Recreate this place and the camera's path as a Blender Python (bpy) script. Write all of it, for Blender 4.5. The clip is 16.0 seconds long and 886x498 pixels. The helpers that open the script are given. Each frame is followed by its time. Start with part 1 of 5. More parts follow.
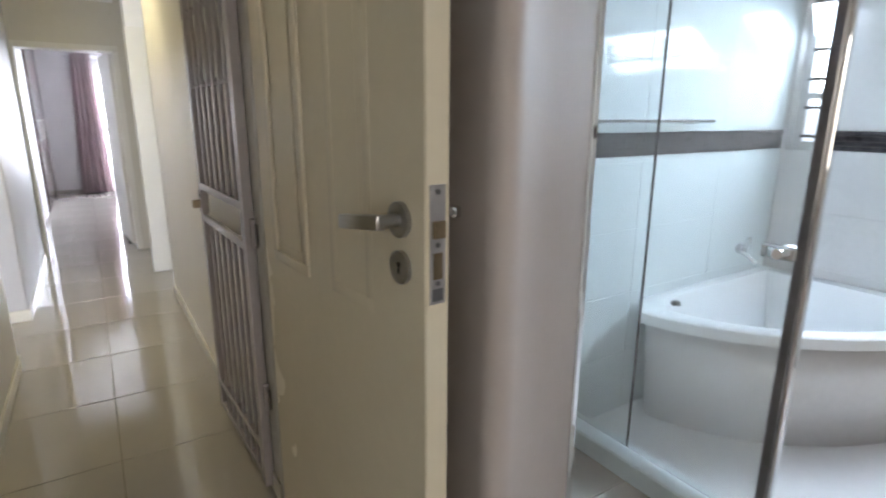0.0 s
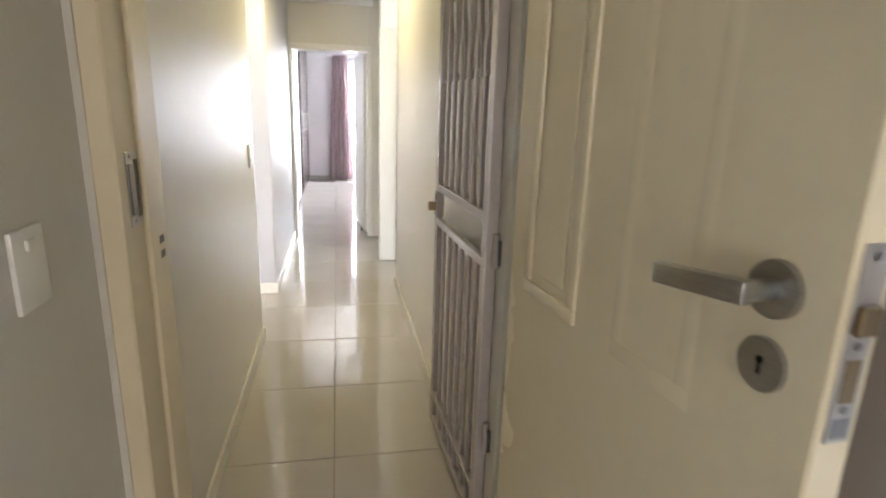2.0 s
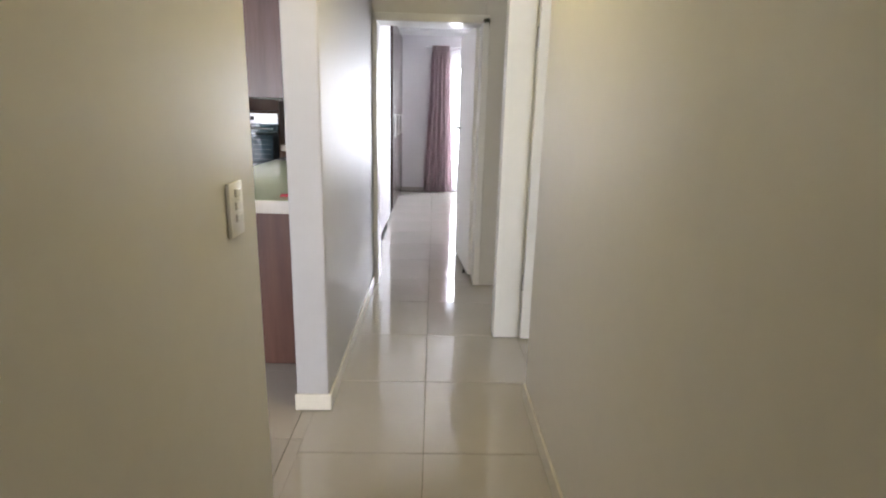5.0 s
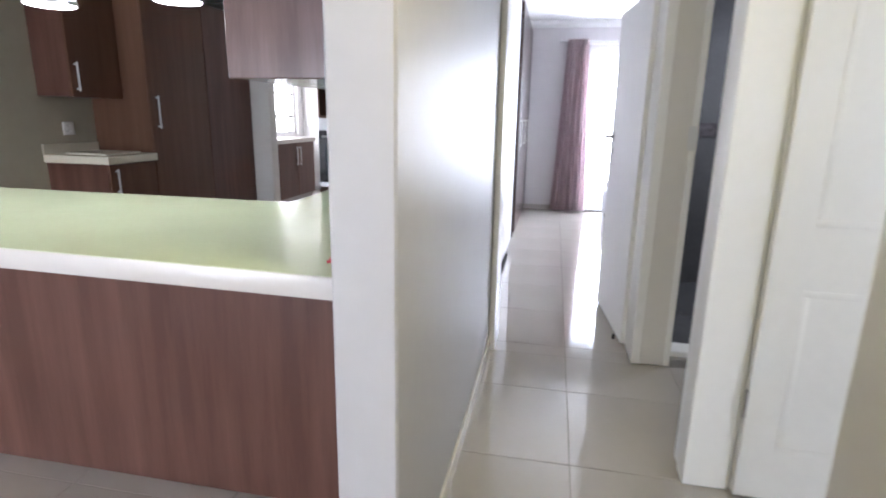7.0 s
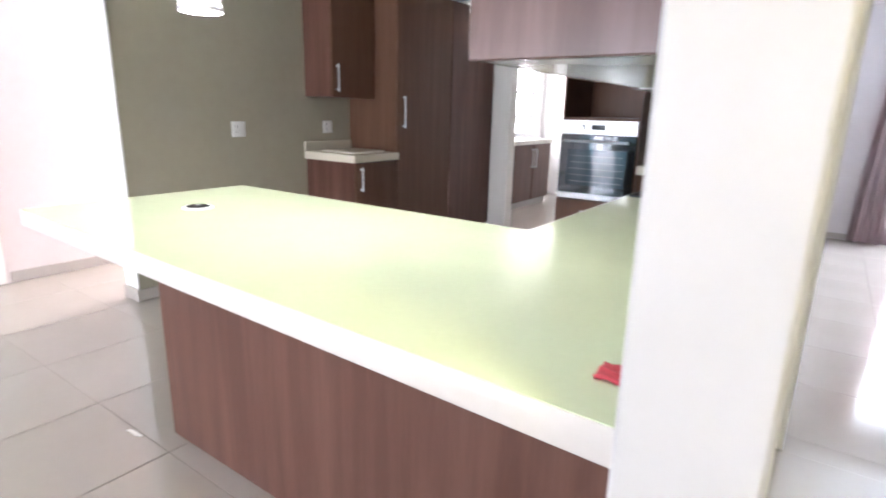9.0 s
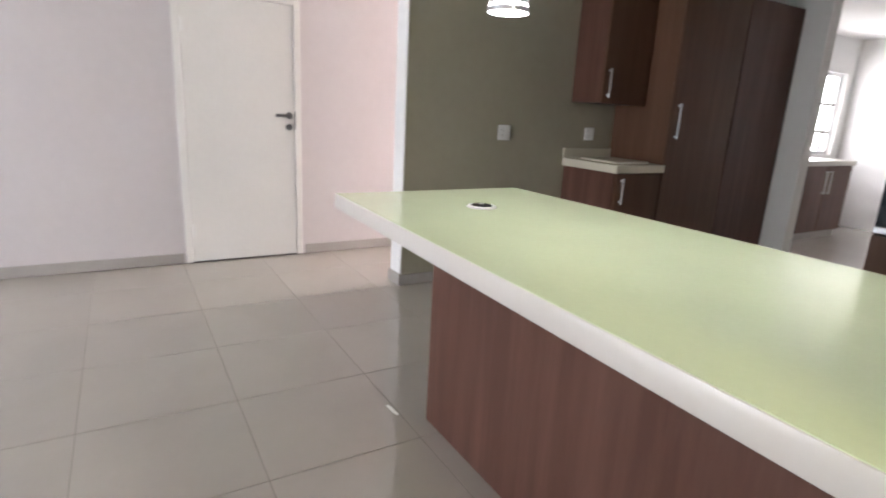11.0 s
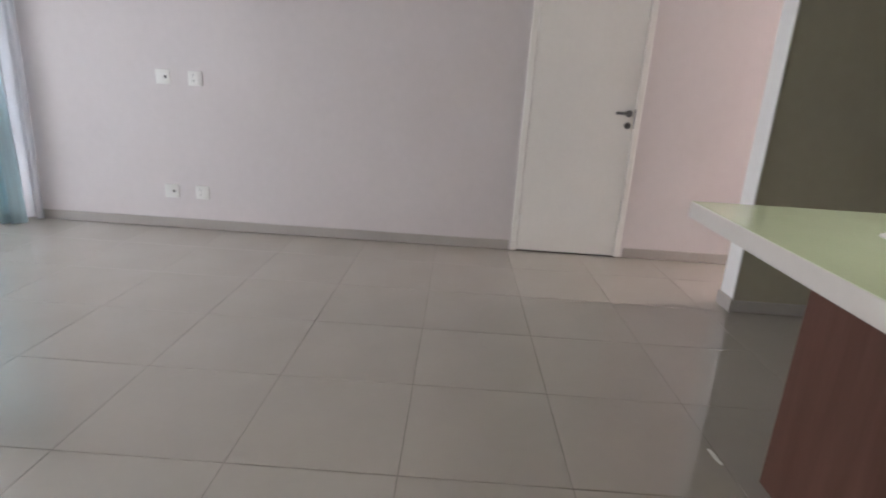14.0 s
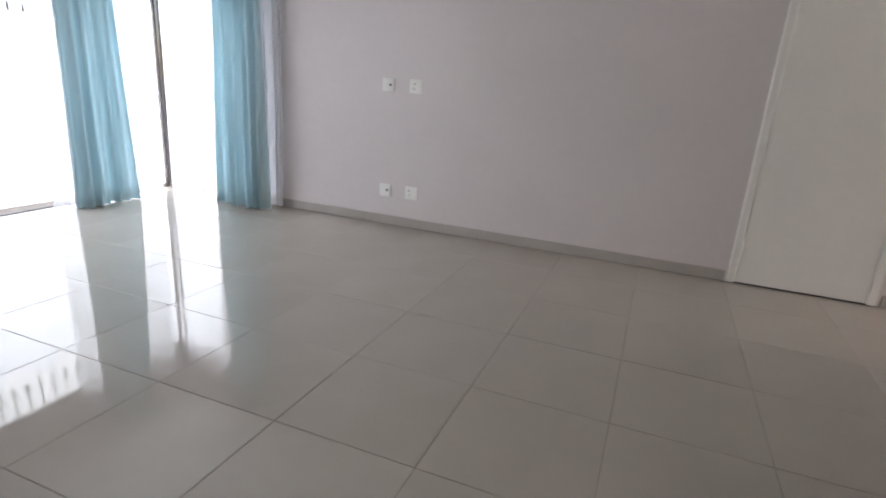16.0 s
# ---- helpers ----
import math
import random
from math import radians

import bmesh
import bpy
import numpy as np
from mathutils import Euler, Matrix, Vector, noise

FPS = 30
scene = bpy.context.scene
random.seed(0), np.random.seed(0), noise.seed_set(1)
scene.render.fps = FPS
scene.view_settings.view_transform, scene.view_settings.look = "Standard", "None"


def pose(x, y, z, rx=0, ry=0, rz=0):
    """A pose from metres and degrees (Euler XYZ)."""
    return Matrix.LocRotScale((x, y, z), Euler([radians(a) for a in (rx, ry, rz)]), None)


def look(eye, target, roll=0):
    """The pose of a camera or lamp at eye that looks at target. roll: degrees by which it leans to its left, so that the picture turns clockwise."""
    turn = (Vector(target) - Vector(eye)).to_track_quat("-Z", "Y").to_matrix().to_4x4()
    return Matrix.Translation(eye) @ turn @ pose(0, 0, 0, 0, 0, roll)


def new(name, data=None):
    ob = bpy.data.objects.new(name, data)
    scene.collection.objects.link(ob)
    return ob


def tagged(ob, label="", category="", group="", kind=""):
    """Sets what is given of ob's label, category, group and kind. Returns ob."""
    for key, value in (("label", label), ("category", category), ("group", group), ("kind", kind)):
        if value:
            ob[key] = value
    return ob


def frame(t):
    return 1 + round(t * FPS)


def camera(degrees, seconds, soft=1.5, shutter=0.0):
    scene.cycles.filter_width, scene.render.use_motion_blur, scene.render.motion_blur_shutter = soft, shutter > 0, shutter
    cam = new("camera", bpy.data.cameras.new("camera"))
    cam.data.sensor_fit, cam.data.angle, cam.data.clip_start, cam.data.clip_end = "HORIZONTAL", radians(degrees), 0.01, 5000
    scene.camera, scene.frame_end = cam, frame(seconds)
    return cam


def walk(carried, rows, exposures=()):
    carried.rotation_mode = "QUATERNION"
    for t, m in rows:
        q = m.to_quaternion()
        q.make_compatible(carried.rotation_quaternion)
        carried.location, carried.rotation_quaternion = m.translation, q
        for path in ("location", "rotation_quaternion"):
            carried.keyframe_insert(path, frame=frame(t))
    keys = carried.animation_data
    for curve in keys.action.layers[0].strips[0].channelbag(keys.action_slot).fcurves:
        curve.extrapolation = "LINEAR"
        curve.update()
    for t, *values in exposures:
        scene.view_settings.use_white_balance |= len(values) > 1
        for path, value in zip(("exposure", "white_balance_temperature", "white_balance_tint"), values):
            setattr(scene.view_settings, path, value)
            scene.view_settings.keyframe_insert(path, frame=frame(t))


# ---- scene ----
# camera and walk
cam = camera(78.7, 16.0, soft=1.9, shutter=0.5)
PATH = [
    (0, (0.479, -4.463, 1.395), (1.533, -2.833, 0.912), 0.3),
    (0.5, (0.470, -4.389, 1.384), (1.358, -2.664, 0.903), 0.6),
    (1, (0.464, -4.283, 1.379), (1.184, -2.481, 0.894), 0.9),
    (1.5, (0.460, -4.182, 1.383), (1.005, -2.322, 0.891), 1.1),
    (2, (0.465, -4.083, 1.387), (0.842, -2.181, 0.895), 1.8),
    (2.5, (0.456, -3.868, 1.372), (0.750, -1.953, 0.873), 1.6),
    (3, (0.433, -3.607, 1.376), (0.681, -1.686, 0.878), 1.4),
    (3.5, (0.454, -3.312, 1.372), (0.69, -1.389, 0.875), 1.5),
    (3.7, (0.468, -3.179, 1.377), (0.697, -1.255, 0.881), 1.7),
    (5.8, (0.394, -1.682, 1.322), (0.29, 0.254, 0.833), 0.9),
    (6, (0.376, -1.559, 1.317), (0.242, 0.376, 0.831), 0.9),
    (6.5, (0.363, -1.25, 1.322), (0.118, 0.675, 0.84), 0.9),
    (7, (0.292, -1.02, 1.315), (-0.086, 0.885, 0.839), 1.0),
    (7.5, (0.223, -0.843, 1.319), (-0.302, 1.027, 0.843), 1.2),
    (8, (0.157, -0.693, 1.325), (-0.545, 1.119, 0.851), 1.4),
    (8.5, (0.083, -0.569, 1.328), (-0.836, 1.139, 0.841), 1.4),
    (9, (-0.01, -0.526, 1.325), (-1.122, 1.061, 0.831), 1.4),
    (9.5, (-0.092, -0.501, 1.318), (-1.363, 0.963, 0.827), 2.4),
    (9.7, (-0.125, -0.51, 1.317), (-1.455, 0.9, 0.825), 2.4),
    (12, (-0.28, -0.619, 1.286), (-2.099, 0.035, 0.772), 3.7),
    (12.5, (-0.296, -0.639, 1.288), (-2.163, -0.153, 0.76), 3.6),
    (13, (-0.306, -0.637, 1.285), (-2.208, -0.335, 0.746), 3.4),
    (13.5, (-0.336, -0.653, 1.283), (-2.254, -0.527, 0.729), 3.3),
    (14, (-0.382, -0.685, 1.278), (-2.301, -0.718, 0.716), 3.6),
    (14.5, (-0.41, -0.707, 1.286), (-2.316, -0.907, 0.715), 3.6),
    (15, (-0.437, -0.742, 1.273), (-2.32, -1.104, 0.702), 3.7),
    (15.5, (-0.452, -0.773, 1.309), (-2.29, -1.298, 0.721), 3.9),
    (16, (-0.476, -0.81, 1.298), (-2.261, -1.494, 0.71), 3.8),
]
EXPOSURE = [(0.0, 1.02, 6000, 15), (0.8, 1.38, 6050, 15), (1.5, 1.6, 6200, 15), (2.5, 1.6, 6350, 15), (3.5, 1.45, 6350, 15), (6.0, 0.65, 6000, 16), (6.6, 0.86, 5850, 16), (7.2, 1.2, 5800, 16),
            (8.0, 1.66, 5800, 16), (8.8, 1.74, 5900, 16), (9.7, 1.36, 6050, 16), (11.8, 0.47, 6200, 13), (12.5, 0.17, 6250, 14), (14.5, -0.05, 6250, 14), (16.0, -0.35, 6300, 14)]
walk(cam, [(t, look(eye, target, roll)) for t, eye, target, roll in PATH], EXPOSURE)

# world and large lights
world = bpy.data.worlds.new("world")
scene.world = world
world.use_nodes = True
wn = world.node_tree.nodes
wl = world.node_tree.links
sky = wn.new("ShaderNodeTexSky")
sky.sky_type = "NISHITA"
sky.sun_disc = False
sky.sun_elevation = radians(52)
sky.sun_rotation = radians(160)
wl.new(sky.outputs["Color"], wn["Background"].inputs["Color"])
wn["Background"].inputs["Strength"].default_value = 0.15
sun = new("sun", bpy.data.lights.new("sun", "SUN"))
sun.data.energy = 2.5
sun.data.angle = radians(0.6)
sun.data.color = (1.0, 0.95, 0.88)
sun.matrix_world = look((0, 0, 20), (0 + 2.0, 0 + 5.5, 20 - 12.0))


def window_light(name, centre, target, w, h, power, colour=(0.93, 0.97, 1.0)):
    """An area lamp that stands in for daylight through an opening."""
    lamp = new(name, bpy.data.lights.new(name, "AREA"))
    lamp.data.shape = "RECTANGLE"
    lamp.data.size, lamp.data.size_y = w, h
    lamp.data.energy = power
    lamp.data.color = colour
    lamp.matrix_world = look(centre, target)
    return lamp


window_light("daylight_sliding_door", (-3.12, -6.05, 1.0), (-3.0, 0, 0.8), 3.95, 2.1, 142)
window_light("daylight_side_window", (-5.12, -5.28, 1.0), (0, -5.28, 0.9), 1.53, 2.1, 88)
window_light("daylight_bedroom", (2.0, 7.5, 1.2), (1.9, 0, -1.6), 2.6, 1.8, 180)
window_light("daylight_scullery", (-4.3, 7.4, 1.5), (0, 7.0, 1.0), 1.1, 1.1, 26, (1.0, 0.97, 0.93))
window_light("daylight_passage", (-4.4, 5.15, 1.2), (-4.4, 0, 0.7), 0.7, 1.9, 175, (1.0, 0.88, 0.80))
window_light("daylight_bathroom", (3.88, -3.9, 1.825), (2.9, -3.9, 0.1), 0.7, 0.42, 62, (0.78, 0.92, 1.0))
window_light("daylight_bathroom_side", (3.92, -3.055, 1.66), (2.6, -3.3, 0.3), 0.2, 0.8, 4, (0.78, 0.92, 1.0))
# Added warm lamp behind the passage; neither it nor its window is seen.
window_light("fill_main_bedroom", (0.6, -7.7, 1.5), (0.95, 0, 1.0), 1.0, 1.2, 10.5, (1.0, 0.86, 0.64))
window_light("daylight_side_room", (3.7, -2.0, 1.5), (1.2, 0.2, 1.0), 1.3, 1.4, 26)
# Added lamp that brightens the dark shower room; no window is seen there.
window_light("fill_shower_room", (2.15, 2.9, 1.9), (1.2, 2.9, 1.0), 0.5, 0.4, 12)

# materials
def material(name, base, rough=0.5, metal=0.0, spec=0.5, var=0.06, scale=3.0, bump=0.0, bscale=60.0, stretch=(1, 1, 1), dark=None, coat=0.0, rvar=0.0, fine=0.45):
    """A surface with variation at two scales, fine relief and uneven gloss."""
    m = bpy.data.materials.new(name)
    m.use_nodes = True
    n, l = m.node_tree.nodes, m.node_tree.links
    b = n["Principled BSDF"]
    b.inputs["Roughness"].default_value = rough
    b.inputs["Metallic"].default_value = metal
    b.inputs["Specular IOR Level"].default_value = spec
    b.inputs["Coat Weight"].default_value = coat
    b.inputs["Coat Roughness"].default_value = 0.08
    co = n.new("ShaderNodeTexCoord")
    mp = n.new("ShaderNodeMapping")
    mp.inputs["Scale"].default_value = stretch
    l.new(co.outputs["Object"], mp.inputs["Vector"])
    big, small = n.new("ShaderNodeTexNoise"), n.new("ShaderNodeTexNoise")
    big.inputs["Scale"].default_value = scale
    big.inputs["Detail"].default_value = 4
    small.inputs["Scale"].default_value = scale * 14
    small.inputs["Detail"].default_value = 3
    for t in (big, small):
        l.new(mp.outputs["Vector"], t.inputs["Vector"])
    mix = n.new("ShaderNodeMix")
    mix.data_type = "RGBA"
    lo = dark or tuple(c * (1 - var * 1.6) for c in base)
    hi = tuple(min(1, c * (1 + var * 0.7)) for c in base)
    mix.inputs["A"].default_value = (*lo, 1)
    mix.inputs["B"].default_value = (*hi, 1)
    add = n.new("ShaderNodeMath")
    add.operation = "MULTIPLY_ADD"
    l.new(small.outputs["Fac"], add.inputs[0])
    add.inputs[1].default_value = fine
    l.new(big.outputs["Fac"], add.inputs[2])
    ramp = n.new("ShaderNodeMapRange")
    ramp.inputs["From Min"].default_value, ramp.inputs["From Max"].default_value = 0.45, 1.0
    l.new(add.outputs[0], ramp.inputs["Value"])
    l.new(ramp.outputs["Result"], mix.inputs["Factor"])
    l.new(mix.outputs["Result"], b.inputs["Base Color"])
    if rvar:
        rr = n.new("ShaderNodeMapRange")
        rr.inputs["To Min"].default_value, rr.inputs["To Max"].default_value = max(0.01, rough - rvar), rough + rvar
        l.new(big.outputs["Fac"], rr.inputs["Value"])
        l.new(rr.outputs["Result"], b.inputs["Roughness"])
    if bump:
        bn = n.new("ShaderNodeTexNoise")
        bn.inputs["Scale"].default_value = bscale
        bn.inputs["Detail"].default_value = 3
        l.new(mp.outputs["Vector"], bn.inputs["Vector"])
        bp = n.new("ShaderNodeBump")
        bp.inputs["Strength"].default_value = bump
        bp.inputs["Distance"].default_value = 0.004
        l.new(bn.outputs["Fac"], bp.inputs["Height"])
        l.new(bp.outputs["Normal"], b.inputs["Normal"])
    return m


def wood(name, dark, light, rough=0.32, spec=0.28):
    """Dark laminate with upright grain."""
    m = material(name, light, rough, var=0.0, scale=2.2, stretch=(7, 7, 0.5), dark=dark, bump=0.06, bscale=40, rvar=0.05, fine=0.18, spec=spec)
    return m


def glass(name, tint=(1, 1, 1), rough=0.0, haze=0.0):
    m = bpy.data.materials.new(name)
    m.use_nodes = True
    b = m.node_tree.nodes["Principled BSDF"]
    b.inputs["Base Color"].default_value = (*tint, 1)
    b.inputs["Transmission Weight"].default_value = 1.0
    b.inputs["Roughness"].default_value = rough
    b.inputs["IOR"].default_value = 1.45
    # A diffuse share gives the pane a painted whitish veil.
    if haze:
        b.inputs["Transmission Weight"].default_value = 1.0 - haze
    return m


def sheer_cloth(name, colour, clear=0.45, glowing=0.4):
    """Thin curtain cloth that lets light through."""
    m = bpy.data.materials.new(name)
    m.use_nodes = True
    n, l = m.node_tree.nodes, m.node_tree.links
    out = n["Material Output"]
    n.remove(n["Principled BSDF"])
    d, t, tr, m1, m2 = (n.new("ShaderNodeBsdfDiffuse"), n.new("ShaderNodeBsdfTranslucent"), n.new("ShaderNodeBsdfTransparent"), n.new("ShaderNodeMixShader"), n.new("ShaderNodeMixShader"))
    # Upright streaks put the light and shade of folds into the cloth colour.
    fold_tones = n.new("ShaderNodeTexNoise")
    fold_tones.inputs["Scale"].default_value = 3.0
    fold_tones.inputs["Detail"].default_value = 5
    co, mp = n.new("ShaderNodeTexCoord"), n.new("ShaderNodeMapping")
    mp.inputs["Scale"].default_value = (9, 9, 0.35)
    l.new(co.outputs["Object"], mp.inputs["Vector"])
    l.new(mp.outputs["Vector"], fold_tones.inputs["Vector"])
    mixc = n.new("ShaderNodeMix")
    mixc.data_type = "RGBA"
    mixc.inputs["A"].default_value = (*[c * (0.62 if clear < 0.3 else 0.95) for c in colour], 1)
    mixc.inputs["B"].default_value = (*colour, 1)
    l.new(fold_tones.outputs["Fac"], mixc.inputs["Factor"])
    l.new(mixc.outputs["Result"], d.inputs["Color"])
    l.new(mixc.outputs["Result"], t.inputs["Color"])
    m1.inputs[0].default_value = glowing
    l.new(d.outputs[0], m1.inputs[1])
    l.new(t.outputs[0], m1.inputs[2])
    m2.inputs[0].default_value = clear
    l.new(m1.outputs[0], m2.inputs[1])
    l.new(tr.outputs[0], m2.inputs[2])
    l.new(m2.outputs[0], out.inputs["Surface"])
    return m


def glow(name, colour, strength):
    m = bpy.data.materials.new(name)
    m.use_nodes = True
    b = m.node_tree.nodes["Principled BSDF"]
    b.inputs["Base Color"].default_value = (*colour, 1)
    b.inputs["Emission Color"].default_value = (*colour, 1)
    b.inputs["Emission Strength"].default_value = strength
    return m


M_CREAM = material("cream_satin_wall_paint", (0.63, 0.602, 0.55), 0.37, var=0.03, scale=1.2, bump=0.10, bscale=90, rvar=0.05, spec=0.5)
M_GREY = material("warm_grey_wall_paint", (0.63, 0.58, 0.575), 0.55, var=0.035, scale=1.1, bump=0.12, bscale=90)
# Cream wall paint darkened and cooled in colour, imitating softer daylight on this wall.
M_CREAM_DIM = material("dimmed_column_paint", (0.46, 0.445, 0.434), 0.46, var=0.03, scale=1.2, bump=0.03, bscale=90, rvar=0.03, spec=0.2)
M_TAUPE = material("pinkish_taupe_wall_paint", (0.47, 0.41, 0.375), 0.5, var=0.04, scale=1.1, bump=0.12, bscale=90)
M_WHITE = material("white_wall_paint", (0.80, 0.79, 0.78), 0.5, var=0.03, scale=1.3, bump=0.1, bscale=80)
M_LILAC = material("pale_lilac_wall_paint", (0.66, 0.63, 0.64), 0.55, var=0.03, scale=1.2, bump=0.1)
M_OLIVE = material("olive_satin_wall_paint", (0.39, 0.36, 0.273), 0.17, var=0.05, scale=1.0, bump=0.08, bscale=70)
M_CEIL = material("white_ceiling_paint", (0.82, 0.82, 0.81), 0.7, var=0.02, bump=0.08)
M_TRIM = material("white_gloss_trim", (0.75, 0.735, 0.70), 0.28, var=0.03, scale=2.0, bump=0.05)
M_DOOR = material("cream_painted_door", (0.70, 0.615, 0.455), 0.26, var=0.03, scale=2.0, bump=0.06, bscale=40, rvar=0.04)
M_DOORW = material("white_painted_door", (0.76, 0.74, 0.70), 0.33, var=0.03, scale=2.0, bump=0.06, bscale=40)
M_SKIRT = material("tile_skirting", (0.42, 0.385, 0.355), 0.2, var=0.05, scale=3.0)
M_SKIRTC = material("cream_tile_skirting", (0.66, 0.62, 0.52), 0.2, var=0.04, scale=3.0)
M_GROUTL = material("pale_beige_grout", (0.25, 0.22, 0.19), 0.7, var=0.12, scale=7)
M_GROUT = material("dark_grout", (0.17, 0.14, 0.115), 0.85, var=0.15, scale=9)
M_WOOD = wood("dark_brown_laminate", (0.112, 0.057, 0.035), (0.150, 0.079, 0.049), 0.32, 0.14)
M_WOODP = wood("red_brown_laminate", (0.088, 0.040, 0.028), (0.155, 0.076, 0.054), 0.36, 0.2)
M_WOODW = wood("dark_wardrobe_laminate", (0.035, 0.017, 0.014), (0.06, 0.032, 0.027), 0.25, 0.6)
# Brown laminate as it looks lit: paler, greyer tone put into the colour.
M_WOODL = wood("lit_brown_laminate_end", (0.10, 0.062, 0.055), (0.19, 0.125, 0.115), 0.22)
M_TOP = material("pale_lime_worktop", (0.64, 0.71, 0.48), 0.13, var=0.03, scale=4, coat=0.3)
M_TOPC = material("yellowish_cream_worktop", (0.60, 0.55, 0.43), 0.25, var=0.03)
M_TOPE = material("cream_worktop_edge", (0.56, 0.52, 0.475), 0.3, var=0.03)
M_STEEL = material("brushed_steel", (0.43, 0.42, 0.41), 0.28, metal=1.0, var=0.08, scale=20, stretch=(1, 1, 8))
M_CHROME = material("chrome", (0.8, 0.8, 0.8), 0.06, metal=1.0, var=0.02)
M_BRASS = material("worn_brass", (0.25, 0.19, 0.12), 0.4, metal=1.0, var=0.1, scale=20)
M_GATE = material("grey_painted_steel", (0.50, 0.46, 0.465), 0.16, metal=0.3, var=0.06, scale=8, bump=0.06)
M_BLACK = material("black_plastic", (0.015, 0.015, 0.017), 0.25, var=0.1)
M_BLACKG = material("black_oven_glass", (0.012, 0.016, 0.02), 0.04, var=0.05, spec=0.8)
M_PLASTIC = material("white_plastic", (0.78, 0.77, 0.74), 0.28, var=0.02)
M_CERAMIC = material("white_bath_acrylic", (0.82, 0.83, 0.84), 0.08, var=0.01, coat=0.4)
M_BTILE = material("glossy_white_wall_tile", (0.66, 0.72, 0.73), 0.06, var=0.03, scale=1.5)
M_BTILEF = material("white_bathroom_floor_tile", (0.78, 0.77, 0.77), 0.12, var=0.03, scale=2.0)
M_BTILEG = material("pale_grey_bath_tile", (0.70, 0.685, 0.68), 0.2, var=0.05, scale=2.5)
M_MOSAIC = material("dark_mosaic", (0.07, 0.06, 0.065), 0.08, var=0.6, scale=25)
M_DTILE = material("dark_grey_shower_tile", (0.085, 0.083, 0.085), 0.2, var=0.15, scale=3)
M_GLASS = glass("clear_window_glass")
# The whitish veil stands for reflections of a bright room in the pane.
M_SGLASS = glass("shower_glass", (0.96, 0.99, 0.98), haze=0.19)
M_BLUE = sheer_cloth("pale_blue_curtain_cloth", (0.72, 0.885, 0.93), 0.07, 0.55)
M_MAUVE = sheer_cloth("dusty_mauve_curtain_cloth", (0.72, 0.595, 0.61), 0.06, 0.5)
M_SHEER = sheer_cloth("white_sheer_cloth", (0.90, 0.90, 0.92), 0.78, 0.75)
M_VOILE = sheer_cloth("white_voile_cloth", (0.90, 0.90, 0.92), 0.55, 0.7)
M_ALU = material("dark_bronze_aluminium", (0.06, 0.045, 0.04), 0.4, metal=0.6, var=0.1)
M_LOCK = material("pale_lock_steel", (0.40, 0.375, 0.37), 0.35, metal=0.6, var=0.08, scale=30)
M_RING = material("pale_grommet_ring", (0.62, 0.62, 0.61), 0.3, metal=0.2, var=0.04)
M_ALUW = material("white_aluminium", (0.72, 0.72, 0.72), 0.35, metal=0.2, var=0.04)
M_RED = material("red_cloth", (0.55, 0.06, 0.08), 0.8, var=0.2, scale=30, bump=0.3)
M_BULB = glow("lamp_diffuser", (1.0, 0.97, 0.9), 36.0)
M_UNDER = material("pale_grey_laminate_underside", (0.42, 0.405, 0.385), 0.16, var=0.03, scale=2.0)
M_IRON = material("dark_wrought_iron", (0.05, 0.047, 0.045), 0.5, metal=0.5, var=0.1, scale=20)
M_SHADE = material("satin_steel_shade", (0.55, 0.55, 0.56), 0.3, metal=0.8, var=0.05, scale=20)
M_SPLASH = material("grey_gloss_splashback", (0.22, 0.212, 0.205), 0.12, var=0.04, scale=2)
M_DSTEEL = material("dark_brushed_steel", (0.22, 0.215, 0.22), 0.28, metal=0.9, var=0.1, scale=12)
# Emitter of the added, unseen corridor lamp.
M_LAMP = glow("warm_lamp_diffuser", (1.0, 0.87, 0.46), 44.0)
M_SHEETS = material("white_bed_linen", (0.80, 0.80, 0.82), 0.8, var=0.04, scale=6, bump=0.3, bscale=25)
M_TILE = material("polished_porcelain_tile", (0.41, 0.373, 0.333), 0.05, var=0.045, scale=1.6, rvar=0.015, spec=1.0, fine=0.2)


# building helpers
INV = {}


def add_box(bm, x0, x1, y0, y1, z0, z1, bev=0.0, seg=1):
    r = bmesh.ops.create_cube(bm, size=1.0)
    m = Matrix.Translation(((x0 + x1) / 2, (y0 + y1) / 2, (z0 + z1) / 2)) @ Matrix.Diagonal((abs(x1 - x0), abs(y1 - y0), abs(z1 - z0), 1))
    bmesh.ops.transform(bm, matrix=m, verts=r["verts"])
    if bev:
        es = list({e for v in r["verts"] for e in v.link_edges})
        bmesh.ops.bevel(bm, geom=es, offset=bev, segments=seg, profile=0.5, affect="EDGES")
    return bm


def box(x0, x1, y0, y1, z0, z1, bev=0.0, seg=1):
    return add_box(bmesh.new(), x0, x1, y0, y1, z0, z1, bev, seg)


def cyl(p0, p1, r0, r1=None, n=20, caps=True, bm=None):
    bm = bm or bmesh.new()
    a, b = Vector(p0), Vector(p1)
    r = bmesh.ops.create_cone(bm, cap_ends=caps, segments=n, radius1=r0, radius2=r0 if r1 is None else r1, depth=(b - a).length)
    m = Matrix.Translation((a + b) / 2) @ (b - a).to_track_quat("Z", "Y").to_matrix().to_4x4()
    bmesh.ops.transform(bm, matrix=m, verts=r["verts"])
    return bm


